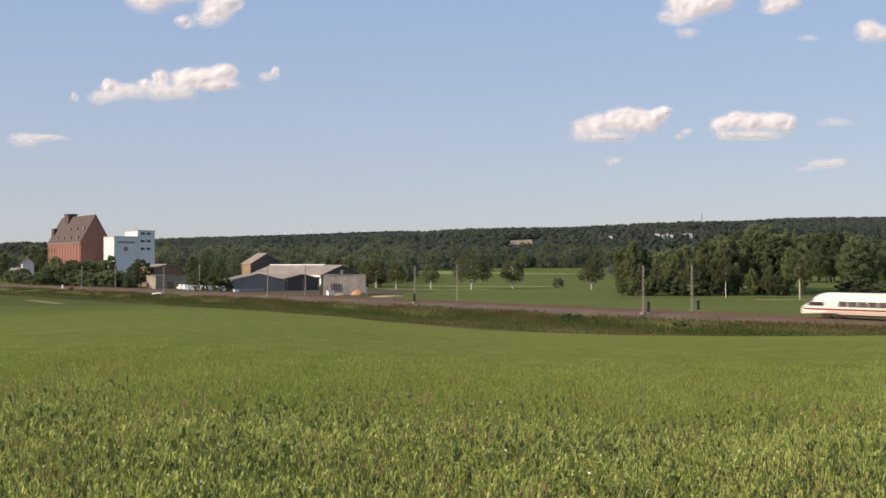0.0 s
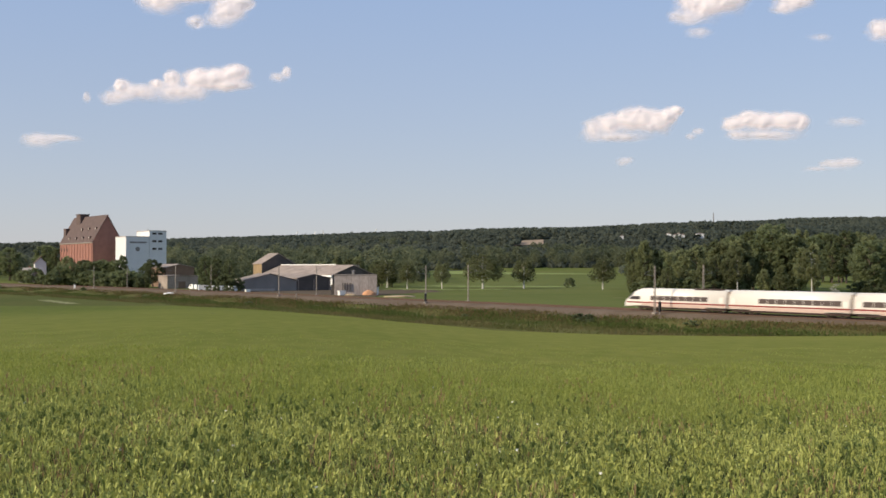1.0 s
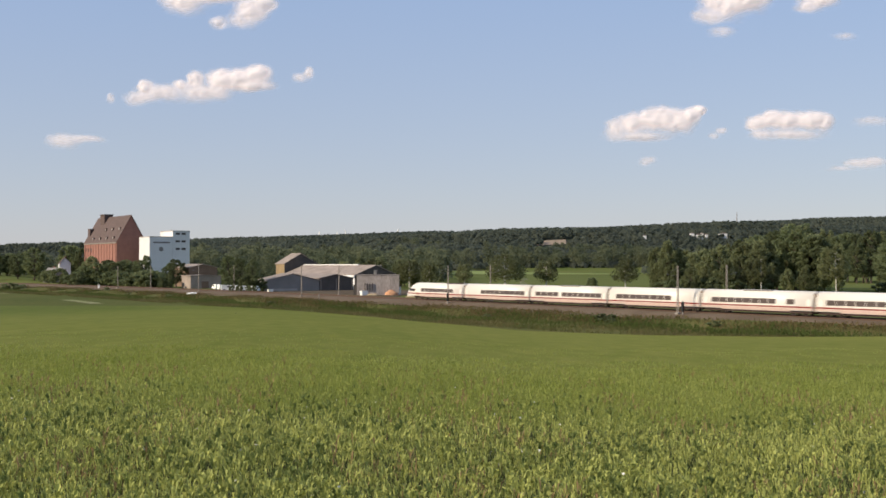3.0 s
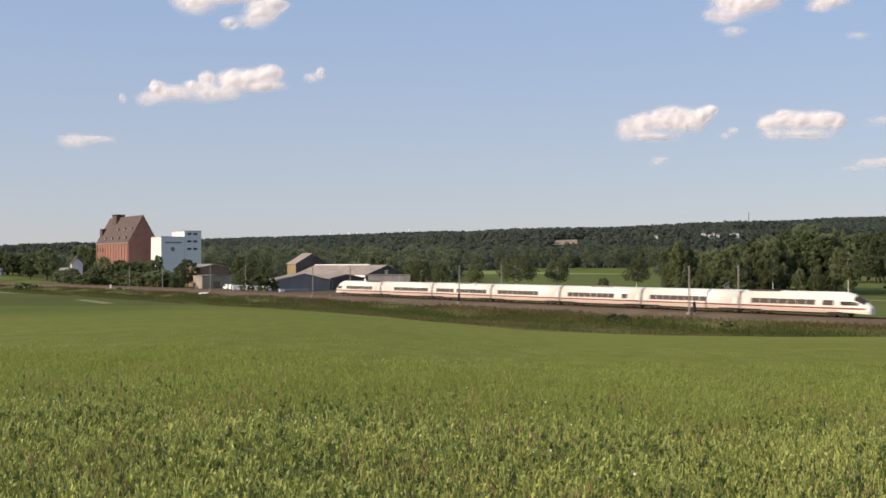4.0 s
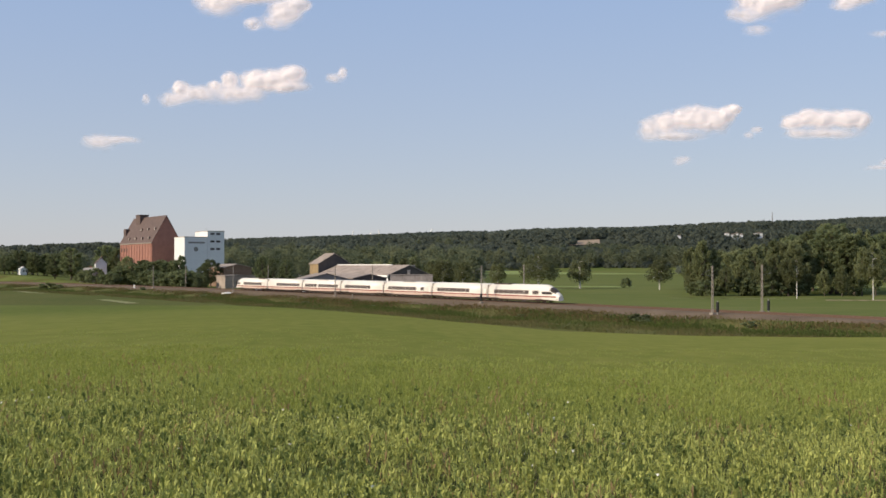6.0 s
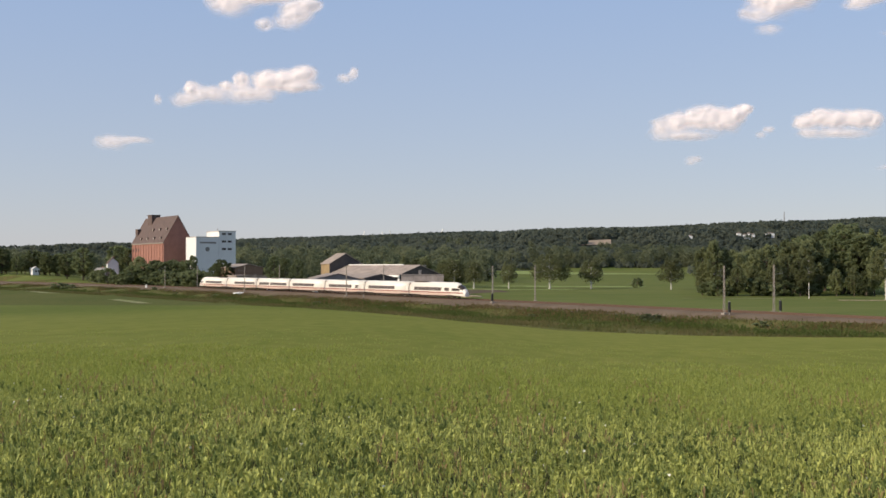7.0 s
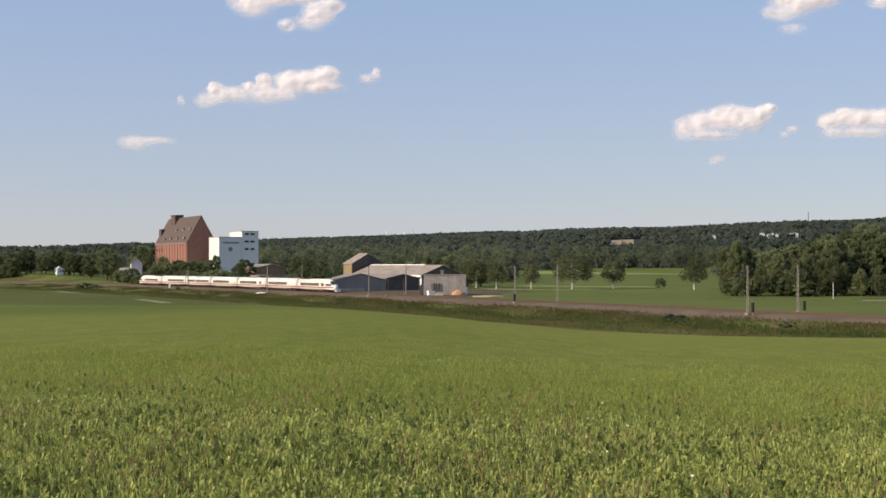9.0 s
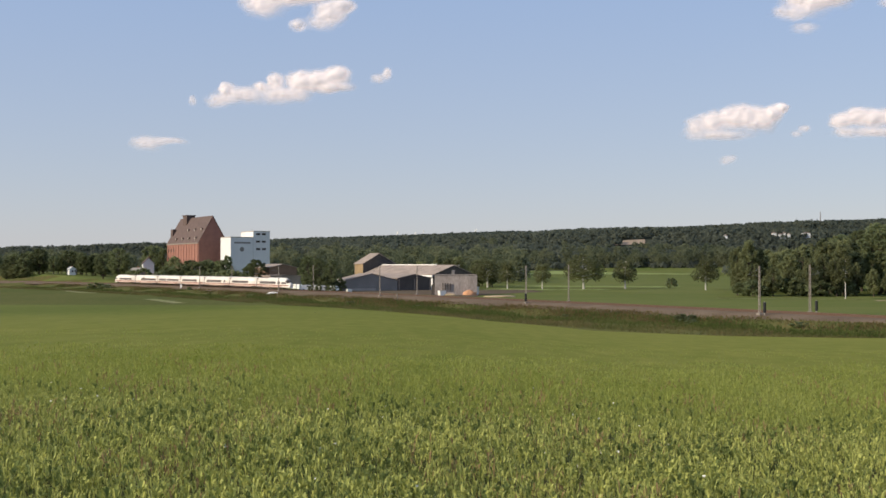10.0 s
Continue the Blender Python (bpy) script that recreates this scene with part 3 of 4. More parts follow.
# brick granary
D = 600.0
gx, gyy = -146.182, D
g0 = FAR
ev, rg = 19.874 - g0, 32.692 - g0
granary = house_shell("granary", gx, gyy, g0, 14.4, 54.0, ev, rg, M["brick"], M["rooftile"], "tall red brick granary with a steep brown tiled roof", rz=31)
for k in range(12):
    boxed("pilaster", (-0.22, 1.2 + k * 4.6, -1, 0.0, 2.0 + k * 4.6, ev - 0.9), M["brick"], granary)
boxed("cornice", (-0.35, -0.05, ev - 0.8, 0.0, 54.05, ev - 0.3), M["concrete"], granary)
for y, z in ((41.0, 4.6), (45.6, 4.6), (50.2, 4.6), (45.6, 9.0), (50.2, 9.0)):
    pane(granary, -0.12, y, ev - z, 0.0, y + 1.3, ev - z + 1.9, M["brown_wall"])
slope = (rg - ev) / 7.2
for row, zz in ((0, 1.6), (1, 6.0)):
    for k in range(4 - row):
        y = 7.0 - row * 2 + k * 11.0
        x = zz / slope
        d = part("dormer", box(bmesh.new(), x - 0.5, y - 0.7, ev + zz - 0.4, x + 1.2, y + 0.7, ev + zz + 1.0), M["rooftile"], granary)
        part("dormer_window", box(bmesh.new(), x - 0.56, y - 0.5, ev + zz - 0.1, x - 0.5, y + 0.5, ev + zz + 0.8), M["panel"], d)
t = boxed("roof_turret", (5.0, 36.0, rg - 4.0, 9.4, 43.0, rg + 1.3), M["rooftile"], granary)
boxed("turret_roof", (4.7, 35.7, rg + 1.3, 9.7, 43.3, rg + 1.65), M["rooftile"], t)
boxed("stair_gable", (1.8, 50.0, ev + 3.2, 3.6, 54.1, ev + 7.4), M["rooftile"], granary)

# white mill
D = 585.0
mill = thing("mill_building", pose(-127.105, D, FAR, 0, 0, 31), "white rendered flat-roofed mill with a taller stair tower", "building")
mh, th = 21.712 - FAR, 24.637 - FAR
boxed("main_block", (0, 0, -1, 11.2, 15.0, mh), M["render"], mill)
boxed("roof_edge", (-0.1, -0.1, mh, 11.2, 15.1, mh + 0.35), M["panel"], mill)
tw = boxed("stair_tower", (11.25, -0.25, -1, 19.6, 17.5, th), M["render"], mill)
boxed("tower_edge", (11.15, -0.35, th, 19.7, 17.6, th + 0.3), M["panel"], tw)
for k in range(3):
    for j in range(2):
        pane(tw, 12.6 + j * 2.9, -0.28, th - 1.7 - k * 3.6, 14.7 + j * 2.9, -0.2, th - 0.7 - k * 3.6, M["grey_sheet"])
# unreadable lettering as a plain bar, and a round sign
boxed("lettering_bar", (1.8, -0.06, mh - 2.9, 9.9, 0.0, mh - 2.1), M["grey_sheet"], mill)
part("round_sign", tube(bmesh.new(), (5.6, 0.02, mh - 5.6), (5.6, -0.06, mh - 5.6), 1.1, 1.1, 20), M["grey_sheet"], mill)
part("vent_pipe", tube(bmesh.new(), (11.3, 2, th), (11.3, 2, th + 1.2), 0.12, 0.12), M["steel"], mill)

# sheds beside the mill
shed = house_shell("shed", -96.436, 520.0, FAR, 12.5, 16, 7.459 - FAR, 8.877 - FAR, M["brown_wall"], M["fibre"], "low brown brick shed with a pale flat-pitched roof")
boxed("shed_gate", (4, -0.1, 0, 7, 0.0, 3.0), M["dark_board"], shed)

# farm: low halls in one line of gables, the main hall and a tall barn behind
FX, FY = -53.359, 430.0
CB, SB = math.cos(radians(BEAR)), math.sin(radians(BEAR))


def yard(q, back):
    """A place q metres along the farm's line of gables and so far behind it."""
    return FX + q * CB - back * SB, FY + q * SB + back * CB


house_shell("tall_barn", *yard(42.1, 69.3), FAR, 14.9, 8.2, 9.1 - FAR, 13.281 - FAR, M["tan_brick"], M["fibre"], "tall barn with tan brick wall and dark boarded gable", M["dark_board"])
hr, he = 8.395 - FAR, 4.839 - FAR
hall = house_shell("main_hall", *yard(41.0, 9.7), FAR, 18.0, 57.4, he, hr, M["render"], M["fibre"], "long farm hall with weathered fibre cement roof and dark gable", M["dark_board"])
boxed("ridge_cap", (8.75, 13.0, hr + 0.05, 9.25, 57.6, hr + 0.42), M["white"], hall)
boxed("eave_board", (-0.75, -0.3, he - 0.75, -0.32, 9.0, he - 0.1), M["white"], hall)
for k in range(2):
    part("roof_vent", tube(bmesh.new(), (11.3 + k * 1.0, 2.0, hr - 1.6), (11.3 + k * 1.0, 2.0, hr + 0.2), 0.25, 0.25), M["steel"], hall)
grey = house_shell("grey_hall", *yard(0, 0), FAR, 20.7, 8.6, 3.075 - FAR, 5.424 - FAR, M["grey_sheet"], M["fibre"], "low hall with blue-grey sheet gable")
boxed("plinth", (0.5, -0.25, -1, 12.0, 0.0, 0.9), M["panel"], grey)
dark = house_shell("dark_hall", *yard(21.0, 0.4), FAR, 13.7, 23.0, 3.729 - FAR, 5.148 - FAR, M["dark_board"], M["fibre"], "low dark boarded hall with a shallow roof")
for k in range(3):
    boxed("post", (0.4 + k * 6.3, -0.2, -1, 0.7 + k * 6.3, 0.0, 3.729 - FAR - 0.3), M["fibre"], dark)
annex_top = 5.45 - FAR
annex = thing("annex", pose(-19.1, 372.0, FAR, 0, 0, 3), "flat-roofed annex of stained pale concrete panels", "building")
for k in range(5):
    boxed("panel", (0.02 + k * 2.54, 0, -1, 2.52 + k * 2.54, 0.25, annex_top), M["annex"], annex, bevel=0.03)
boxed("body", (0, 0.25, -1, 12.7, 9, annex_top - 0.02), M["annex"], annex)
boxed("roof_slab", (-0.1, -0.12, annex_top, 12.8, 9.2, annex_top + 0.18), M["fibre"], annex)
boxed("open_bay", (-1.0, 0.3, -1, -0.02, 3.0, 3.2), M["dark_board"], annex)
vent_box = boxed("roof_vent", (5.2, 3.0, annex_top + 0.18, 6.0, 3.8, annex_top + 1.3), M["steel"], annex, bevel=0.05)
boxed("vent_hood", (5.0, 2.8, annex_top + 1.3, 6.2, 4.0, annex_top + 1.5), M["steel"], vent_box)


# the trodden yard between the farm and the line
yard_s, yard_u = np.meshgrid(np.linspace(26, 176, 60), np.linspace(0, 1, 16))
reach = np.interp(yard_s, [26, 55, 75, 100, 118, 150, 176], [10, 13, 18, 40, 72, 88, 30]) + 1.5 * np.sin(yard_s * 0.5)
yx_, yy_, _ = track(yard_s, 8.5 + (reach - 8.5) * yard_u)
yv = np.stack([yx_, yy_, ground(yx_, yy_) + 0.1], -1).reshape(-1, 3)
i = (np.arange(15)[:, None] * 60 + np.arange(59)).ravel()
tagged(raw("yard_ground", yv, np.stack([i, i + 1, i + 61, i + 60], -1), M["dirt"], smooth=True), "bare brown trodden yard before the farm", "yard", kind="structure")


def heap(name, x, y, r, h, material, label, seed, sx=1.0):
    rng = np.random.default_rng(seed)
    bm = bmesh.new()
    bmesh.ops.create_icosphere(bm, subdivisions=3, radius=1)
    for v in bm.verts:
        n = noise.noise(v.co * 2.1 + Vector((seed, 0, 0)))
        v.co = Vector((v.co.x * r * sx * (1 + 0.25 * n), v.co.y * r * (1 + 0.25 * n), max(v.co.z, -0.1) * h * (1 + 0.3 * n)))
    for f in bm.faces:
        f.smooth = True
    ob = link(name, bm, material)
    ob.matrix_basis = pose(x, y, gz(x, y))
    return tagged(ob, label, "heap")


heap("grain_heap", -8.9, 373.0, 1.75, 1.7, M["orange"], "orange heap of spilled grain before the annex", 3, 1.3)
heap("rubble_heap", -14.3, 370.0, 1.3, 0.6, M["sand"], "low pale heap of sand", 5, 1.6)
heap("sand_heap", 0.4, 352.0, 3.2, 0.5, M["sand"], "wide flat heap of pale sand behind the track", 6, 1.6)


def skip_bin(x, y, w, h, label):
    ob = thing("container", pose(x, y, FAR, 0, 0, BEAR), label, "container")
    part("body", prism(bmesh.new(), [(0.15, 0.1), (w - 0.15, 0.1), (w, h), (0, h)], 0, 1.4), M["white"], ob)
    boxed("rim", (-0.05, -0.05, h, w + 0.05, 1.45, h + 0.12), M["white"], ob)


skip_bin(-17.4, 369.0, 2.1, 1.35, "white metal container before the annex")
skip_bin(-7.2, 374.5, 1.5, 2.4, "tall white metal container before the annex")


def van(x, y, rz, label):
    ob = thing("parked_van", pose(x, y, gz(x, y), 0, 0, rz), label, "vehicle")
    part("body", prism(bmesh.new(), [(-2.3, 0.35), (2.3, 0.35), (2.35, 1.0), (1.6, 1.15), (1.0, 1.95), (-2.2, 2.05), (-2.35, 1.2)], -0.9, 0.9), M["white"], ob)
    for y0 in (-0.93, 0.9):
        boxed("side_window", (-0.4, y0, 1.25, 1.1, y0 + 0.03, 1.75), M["glass"], ob)
    for wx in (-1.4, 1.5):
        for wy in (-0.92, 0.74):
            part("wheel", tube(bmesh.new(), (wx, wy, 0.33), (wx, wy + 0.18, 0.33), 0.33, 0.33, 14), M["black"], ob)


van(-75.8, 462.0, 120, "white van parked beside the sheds")
van(-71.8, 455.0, 40, "white van parked beside the sheds")
for vb, vy_, turn_ in ((-0.1545, 424, 15), (-0.147, 421, 100), (-0.1395, 417, 30), (-0.1325, 415, 80)):
    van(vb * vy_, vy_, turn_, "white van parked under the trees beside the farm")
skip_bin(-51.0, 418.0, 1.8, 0.9, "low white metal container beside the hall")


def cottage(x, y, w, l, eave, ridge, wall, roof, label, rz):
    ob = house_shell("cottage", x, y, gz(x, y), w, l, eave, ridge, wall, roof, label, rz=rz)
    for k in range(2):
        pane(ob, 1.2 + k * (w / 2 - 0.2), -0.06, 1.2, 2.4 + k * (w / 2 - 0.2), 0.0, 2.6)
    boxed("chimney", (w * 0.55, l * 0.6, ridge - 1.0, w * 0.55 + 0.6, l * 0.6 + 0.6, ridge + 0.8), M["brick"], ob)


cottage(-182.109, 630.0, 5.5, 8, 9.6, 12.4, M["render"], M["rooftile"], "small white rendered house among trees", 20)
cottage(-176.455, 605.0, 7.0, 10, 4.0, 7.2, M["grey_sheet"], M["grey_sheet"], "low outbuilding with a blue-grey roof", 55)
cottage(-241.5, 690.0, 3.6, 5, 3.0, 4.2, M["render"], M["render"], "tiny white hut before the dark trees", 35)
block = house_shell("flat_shed", -88.5, 480.0, FAR, 12.6, 9, 4.9, 5.1, M["fibre"], M["fibre"], "low flat-roofed brownish brick shed behind the vans")
boxed("shed_door", (4.5, -0.08, 0, 7.4, 0.0, 2.8), M["brown_wall"], block)

# a white marker post, a low pale culvert and signal boxes along the line
post = thing("marker_post", pose(-126.657, 491.438, -1.2), "short white marker post on the bank", "post")
part("post_body", box(bmesh.new(), -0.35, -0.12, 0, 0.35, 0.12, 2.0, 0.05), M["white"], post)
post = thing("marker_post", pose(-27.657, 338.031, -1.6), "short pale marker post on the bank", "post")
part("post_body", box(bmesh.new(), -0.16, -0.12, 0, 0.16, 0.12, 2.2, 0.05), M["concrete"], post)
heap("culvert_head", -74.953, 412.243, 2.4, 0.5, M["white"], "low pale arched culvert head on the bank", 9, 1.0)


def signal_box(s, side, label):
    x, y, h = track(s, -side)
    ob = thing("signal_cabinet", pose(x, y, -0.5, 0, 0, math.degrees(h)), label, "signal")
    part("pole", tube(bmesh.new(), (0, 0, 0), (0, 0, 2.6), 0.1, 0.1), M["steel"], ob)
    part("cabinet", box(bmesh.new(), -0.22, -0.2, 0.6, 0.22, 0.2, 2.4, 0.05), M["black"], ob)


signal_box(-67.54, 5.2, "black signal cabinet on a pole beside the mast")
signal_box(-65.40, -9.2, "black signal cabinet on a pole beside the mast")
signal_box(10.32, 5.4, "black signal cabinet on a pole beside the mast")
for k in range(4):
    part("silo_pipe", tube(bmesh.new(), (2.4 + k * 0.75, -0.25, 1.5), (2.4 + k * 0.75, -0.25, 3.7), 0.14, 0.14), M["dark_board"], annex)

# ---- hill mast and far houses ----
mx, my = 664.182, 2600.0
radio = thing("radio_mast", pose(mx, my, gz(mx, my)), "thin grey lattice radio mast on the wooded hill", "mast")
bm = bmesh.new()
tube(bm, (0, 0, 0), (0, 0, 119.87 - 89.142), 1.5, 0.7, 6)
part("mast_body", bm, M["steel"], radio)


def wind_turbine(b, tip, turn):
    """Stands behind the skyline; only the tips of its blades rise over it."""
    y = 4000.0
    hub = tip - 38.0
    base = -30.0
    ob = thing("wind_turbine", pose(b * y, y, base), "far white wind turbine behind the wooded skyline", "wind turbine", "far wind turbines")
    part("tower", tube(bmesh.new(), (0, 0, 0), (0, 0, hub - base), 2.4, 1.4, 10), M["white"], ob)
    part("nacelle", box(bmesh.new(), -1.6, -3, hub - base - 1.5, 1.6, 6, hub - base + 2, 0.3), M["white"], ob)
    for k in range(3):
        a = radians(turn + 120 * k)
        part("blade", tube(bmesh.new(), (0, -3.4, hub - base), (40 * math.sin(a), -3.4, hub - base + 40 * math.cos(a)), 3.0, 1.6, 6), M["white"], ob)


for b, tip, turn in ((-0.083, 118.121, 12.0), (-0.07, 116.303, 20.0), (-0.058, 121.758, -16.0), (-0.022, 127.212, 25.0)):
    wind_turbine(b, tip, turn)


def far_house(x, y, w, h, label):
    z = gz(x, y)
    ob = thing("far_house", pose(x, y, z + 6.5), label, "house", "houses on the hill")
    part("wall", box(bmesh.new(), -w / 2, 0, -12, w / 2, 8, h), M["white"], ob)
    part("roof", prism(bmesh.new(), [(-w / 2 - 0.5, h), (w / 2 + 0.5, h), (0, h + 1.6)], -0.5, 8.5), M["fibre"], ob)


for b, y, w, h in ((0.2195, 1866.0, 5.5, 4.5), (0.2245, 1866.0, 6.0, 2.5), (0.2275, 1868.0, 3.0, 4.0), (0.231, 1866.0, 3.5, 2.5), (0.2445, 1885.0, 12.0, 1.2), (0.181, 1862.0, 4.5, 3.5)):
    far_house(b * y, y, w, h, "white house among the woods of the far hill")


# ---- trees ----
def leafage(rng, centres, radii, count, size, flat=0.8):
    """Many small leaf clumps near the skins of some lumps."""
    k = rng.integers(0, len(centres), count)
    d = rng.normal(size=(count, 3))
    d /= np.linalg.norm(d, axis=1)[:, None]
    c = centres[k] + d * radii[k][:, None] * np.array([1, 1, flat]) * rng.uniform(0.55, 1.08, count)[:, None]
    nrm = d + 0.8 * rng.normal(size=(count, 3))
    nrm /= np.linalg.norm(nrm, axis=1)[:, None]
    a = np.cross(nrm, rng.normal(size=(count, 3)))
    a /= np.linalg.norm(a, axis=1)[:, None]
    b = np.cross(a, nrm)
    b /= np.linalg.norm(b, axis=1)[:, None] + 1e-9
    s = (size * rng.uniform(0.6, 1.4, count))[:, None]
    v = np.stack([c - a * s, c + b * s * 0.7, c + a * s, c - b * s * 0.7], 1).reshape(-1, 3)
    f = np.arange(count * 4).reshape(-1, 4)
    return v, f


def tree(seed, height, spread, trunk_h, leaf, bark, label, lumps=16, count=1700, size=0.42, droop=0.0, name="tree", stout=0.017, flat=0.8):
    rng = np.random.default_rng(seed)
    ob = thing(name, Matrix(), label, "tree")
    bm = bmesh.new()
    lean = rng.uniform(-0.3, 0.3, 2)
    r0 = height * stout
    top = (lean[0], lean[1], height * 0.75)
    tube(bm, (0, 0, -0.4), (lean[0] * 0.4, lean[1] * 0.4, trunk_h), r0 * 1.3, r0 * 0.9, 7)
    tube(bm, (lean[0] * 0.4, lean[1] * 0.4, trunk_h), top, r0 * 0.9, r0 * 0.25, 6)
    cen, rad = [], []
    for k in range(lumps):
        f = (k + 0.5) / lumps
        z = trunk_h + (height - trunk_h) * (0.08 + 0.85 * f)
        w = spread * (math.sin(math.pi * (0.12 + 0.8 * f)) ** 0.8) * rng.uniform(0.35, 0.8)
        a = k * 2.4 + rng.uniform(-0.5, 0.5)
        c = (w * math.cos(a), w * math.sin(a), z - droop * w)
        r = spread * rng.uniform(0.2, 0.38) * (1.0 - 0.35 * f) * (30 / max(lumps, 30)) ** 0.5
        cen.append(c)
        rad.append(r)
        tube(bm, (lean[0] * 0.5, lean[1] * 0.5, max(trunk_h * 0.8, z - w * 0.8)), c, r0 * 0.3, r0 * 0.08, 4)
    part("trunk", bm, bark, ob)
    v, f = leafage(rng, np.array(cen), np.array(rad), count, size, flat)
    raw("crown", v, f, leaf, ob)
    return ob


def place(kinds, x, y, scale, rng, sx=1.0):
    src = kinds[rng.integers(0, len(kinds))]
    m = pose(x, y, gz(x, y), 0, 0, rng.uniform(0, 360)) @ Matrix.Diagonal((scale * sx, scale * sx, scale, 1))
    return copy_thing(src, m)


GREEN = [tree(10 + k, 18, 6.2, 2.0, M["leaf"], M["bark"], "large deciduous tree with a dense dark green crown", lumps=72, count=4600, size=0.32) for k in range(4)]
LIGHT = [tree(20 + k, 16, 5.0, 2.2, M["leaf2"], M["bark"], "deciduous tree with a loose light green crown", lumps=52, count=3700, size=0.3, droop=0.25, flat=1.35) for k in range(3)]
BIRCH = [tree(30 + k, 12, 5.4, 4.0, M["leaf3"], M["birch"], "birch with a white trunk in the meadow", lumps=34, count=2900, size=0.26, droop=0.45, stout=0.019, flat=1.3) for k in range(3)]
SLIM = [tree(70 + k, 12, 4.2, 5.0, M["leaf3"], M["birch"], "birch with a bare white trunk before the wood", lumps=24, count=2400, size=0.26, droop=0.5, stout=0.010) for k in range(2)]
BUSH = [tree(40 + k, 4, 2.6, 0.3, M["leaf"], M["bark"], "dense dark green bush", lumps=12, count=700, size=0.28, name="bush") for k in range(3)]
R = np.random.default_rng(7)
HEIGHT = {id(k): h for ks, h in ((GREEN, 18), (LIGHT, 16), (BIRCH, 12), (BUSH, 4), (SLIM, 12)) for k in ks}


def put(kinds, x, y, h, wide=1.0):
    base = HEIGHT[id(kinds[0])]
    return place(kinds, x, y, h / base, R, wide)


# single trees: kind, bearing, distance, height, width
for kinds, b, y, h, wide in (
    (BIRCH, 0.035, 480, 10.5, 1.0),
    (BIRCH, 0.068, 470, 13.5, 1.45),
    (BIRCH, 0.101, 480, 12.0, 1.2),
    (BIRCH, 0.165, 460, 12.0, 1.05),
    (BIRCH, 0.007, 480, 11, 1.0),
    (BIRCH, -0.009, 500, 12, 1.2),
):
    put(kinds, b * y, y, h, wide)
for kinds, b, y, h, wide in (
    (GREEN, -0.309, 640, 17.5, 1.5),
    (GREEN, -0.322, 650, 14.0, 1.4),
    (GREEN, -0.35, 700, 14, 1.6),
    (GREEN, -0.375, 700, 15, 1.6),
    (GREEN, -0.397, 700, 15, 1.5),
    (LIGHT, -0.263, 560, 13.5, 1.5),
    (GREEN, -0.281, 660, 20, 1.3),
    (GREEN, -0.272, 650, 19, 1.2),
    (GREEN, -0.25, 555, 12, 1.5),
    (GREEN, -0.237, 560, 12, 1.5),
    (GREEN, -0.22, 550, 14, 0.8),
    (GREEN, -0.196, 520, 12.0, 1.4),
    (GREEN, -0.154, 440, 13.0, 1.0),
    (GREEN, -0.145, 428, 12.0, 0.9),
    (GREEN, -0.135, 422, 11.5, 0.8),
    (LIGHT, -0.211, 540, 6, 1.2),
):
    put(kinds, b * y, y, h, wide)
for kinds, b, y, h, wide in (
    (BUSH, 0.138, 500, 4.2, 1.3),
    (BUSH, -0.138, 420, 6.0, 1.5),
    (BUSH, -0.148, 430, 5.5, 1.6),
    (BUSH, -0.13, 420, 4.5, 1.3),
    (BUSH, -0.147, 171, 0.8, 1.8),
    (BUSH, -0.281, 540, 5, 1.6),
    (BUSH, -0.275, 540, 6, 1.6),
    (BUSH, -0.251, 474, 1.7, 1.8),
    (BUSH, -0.329, 540, 3.4, 2.6),
    (BUSH, -0.322, 540, 3.0, 2.4),
    (BUSH, -0.234, 510, 6, 1.4),
    (BUSH, -0.204, 500, 5, 1.4),
):
    put(kinds, b * y, y, h, wide)
# the dark wood's edge beyond the line
for k in range(34):
    b = R.uniform(-0.43, -0.318)
    y = R.uniform(690, 735)
    put(GREEN if R.random() < 0.7 else LIGHT, b * y, y, R.uniform(9.5, 14.0), R.uniform(1.2, 1.7))
for vb in (-0.152, -0.145, -0.138, -0.1335):
    put(BUSH, vb * 408, 408, R.uniform(1.6, 2.4), 1.2)
# bushes on the railway bank and scrub behind the line
for s_, u, h in ((-55.248, 13.0, 2.4), (-59.856, 15.0, 1.6), (-82.72, 12.0, 1.4), (166.94, 13.5, 1.7), (204.422, 13.5, 1.6), (83.514, 16.0, 1.5), (47.518, 14.0, 1.3), (-20.043, 15.0, 1.2)):
    x, y, _ = track(s_, -u)
    put(BUSH, float(x), float(y), h * 0.7, 2.6)
for b, y, h in ((0.275, 334, 12.0), (0.336, 324, 14.5)):
    put(SLIM, b * y, y, h, 0.85)
for k in range(46):
    b = R.uniform(-0.302, -0.194)
    y0 = np.interp(b, [-0.302, -0.265, -0.22, -0.175], [600, 545, 490, 452])
    y = y0 + R.uniform(2, 30)
    put(BUSH, b * y, y, R.uniform(3.5, 7.5), R.uniform(1.2, 1.8))
for b, h in ((-0.259, 10.5), (-0.247, 11.0), (-0.239, 11.5), (-0.231, 11.0), (-0.224, 12.0), (-0.27, 9.0), (-0.2, 10.5), (-0.193, 10.0)):
    put(GREEN, b * 548, 548, h, 1.6)
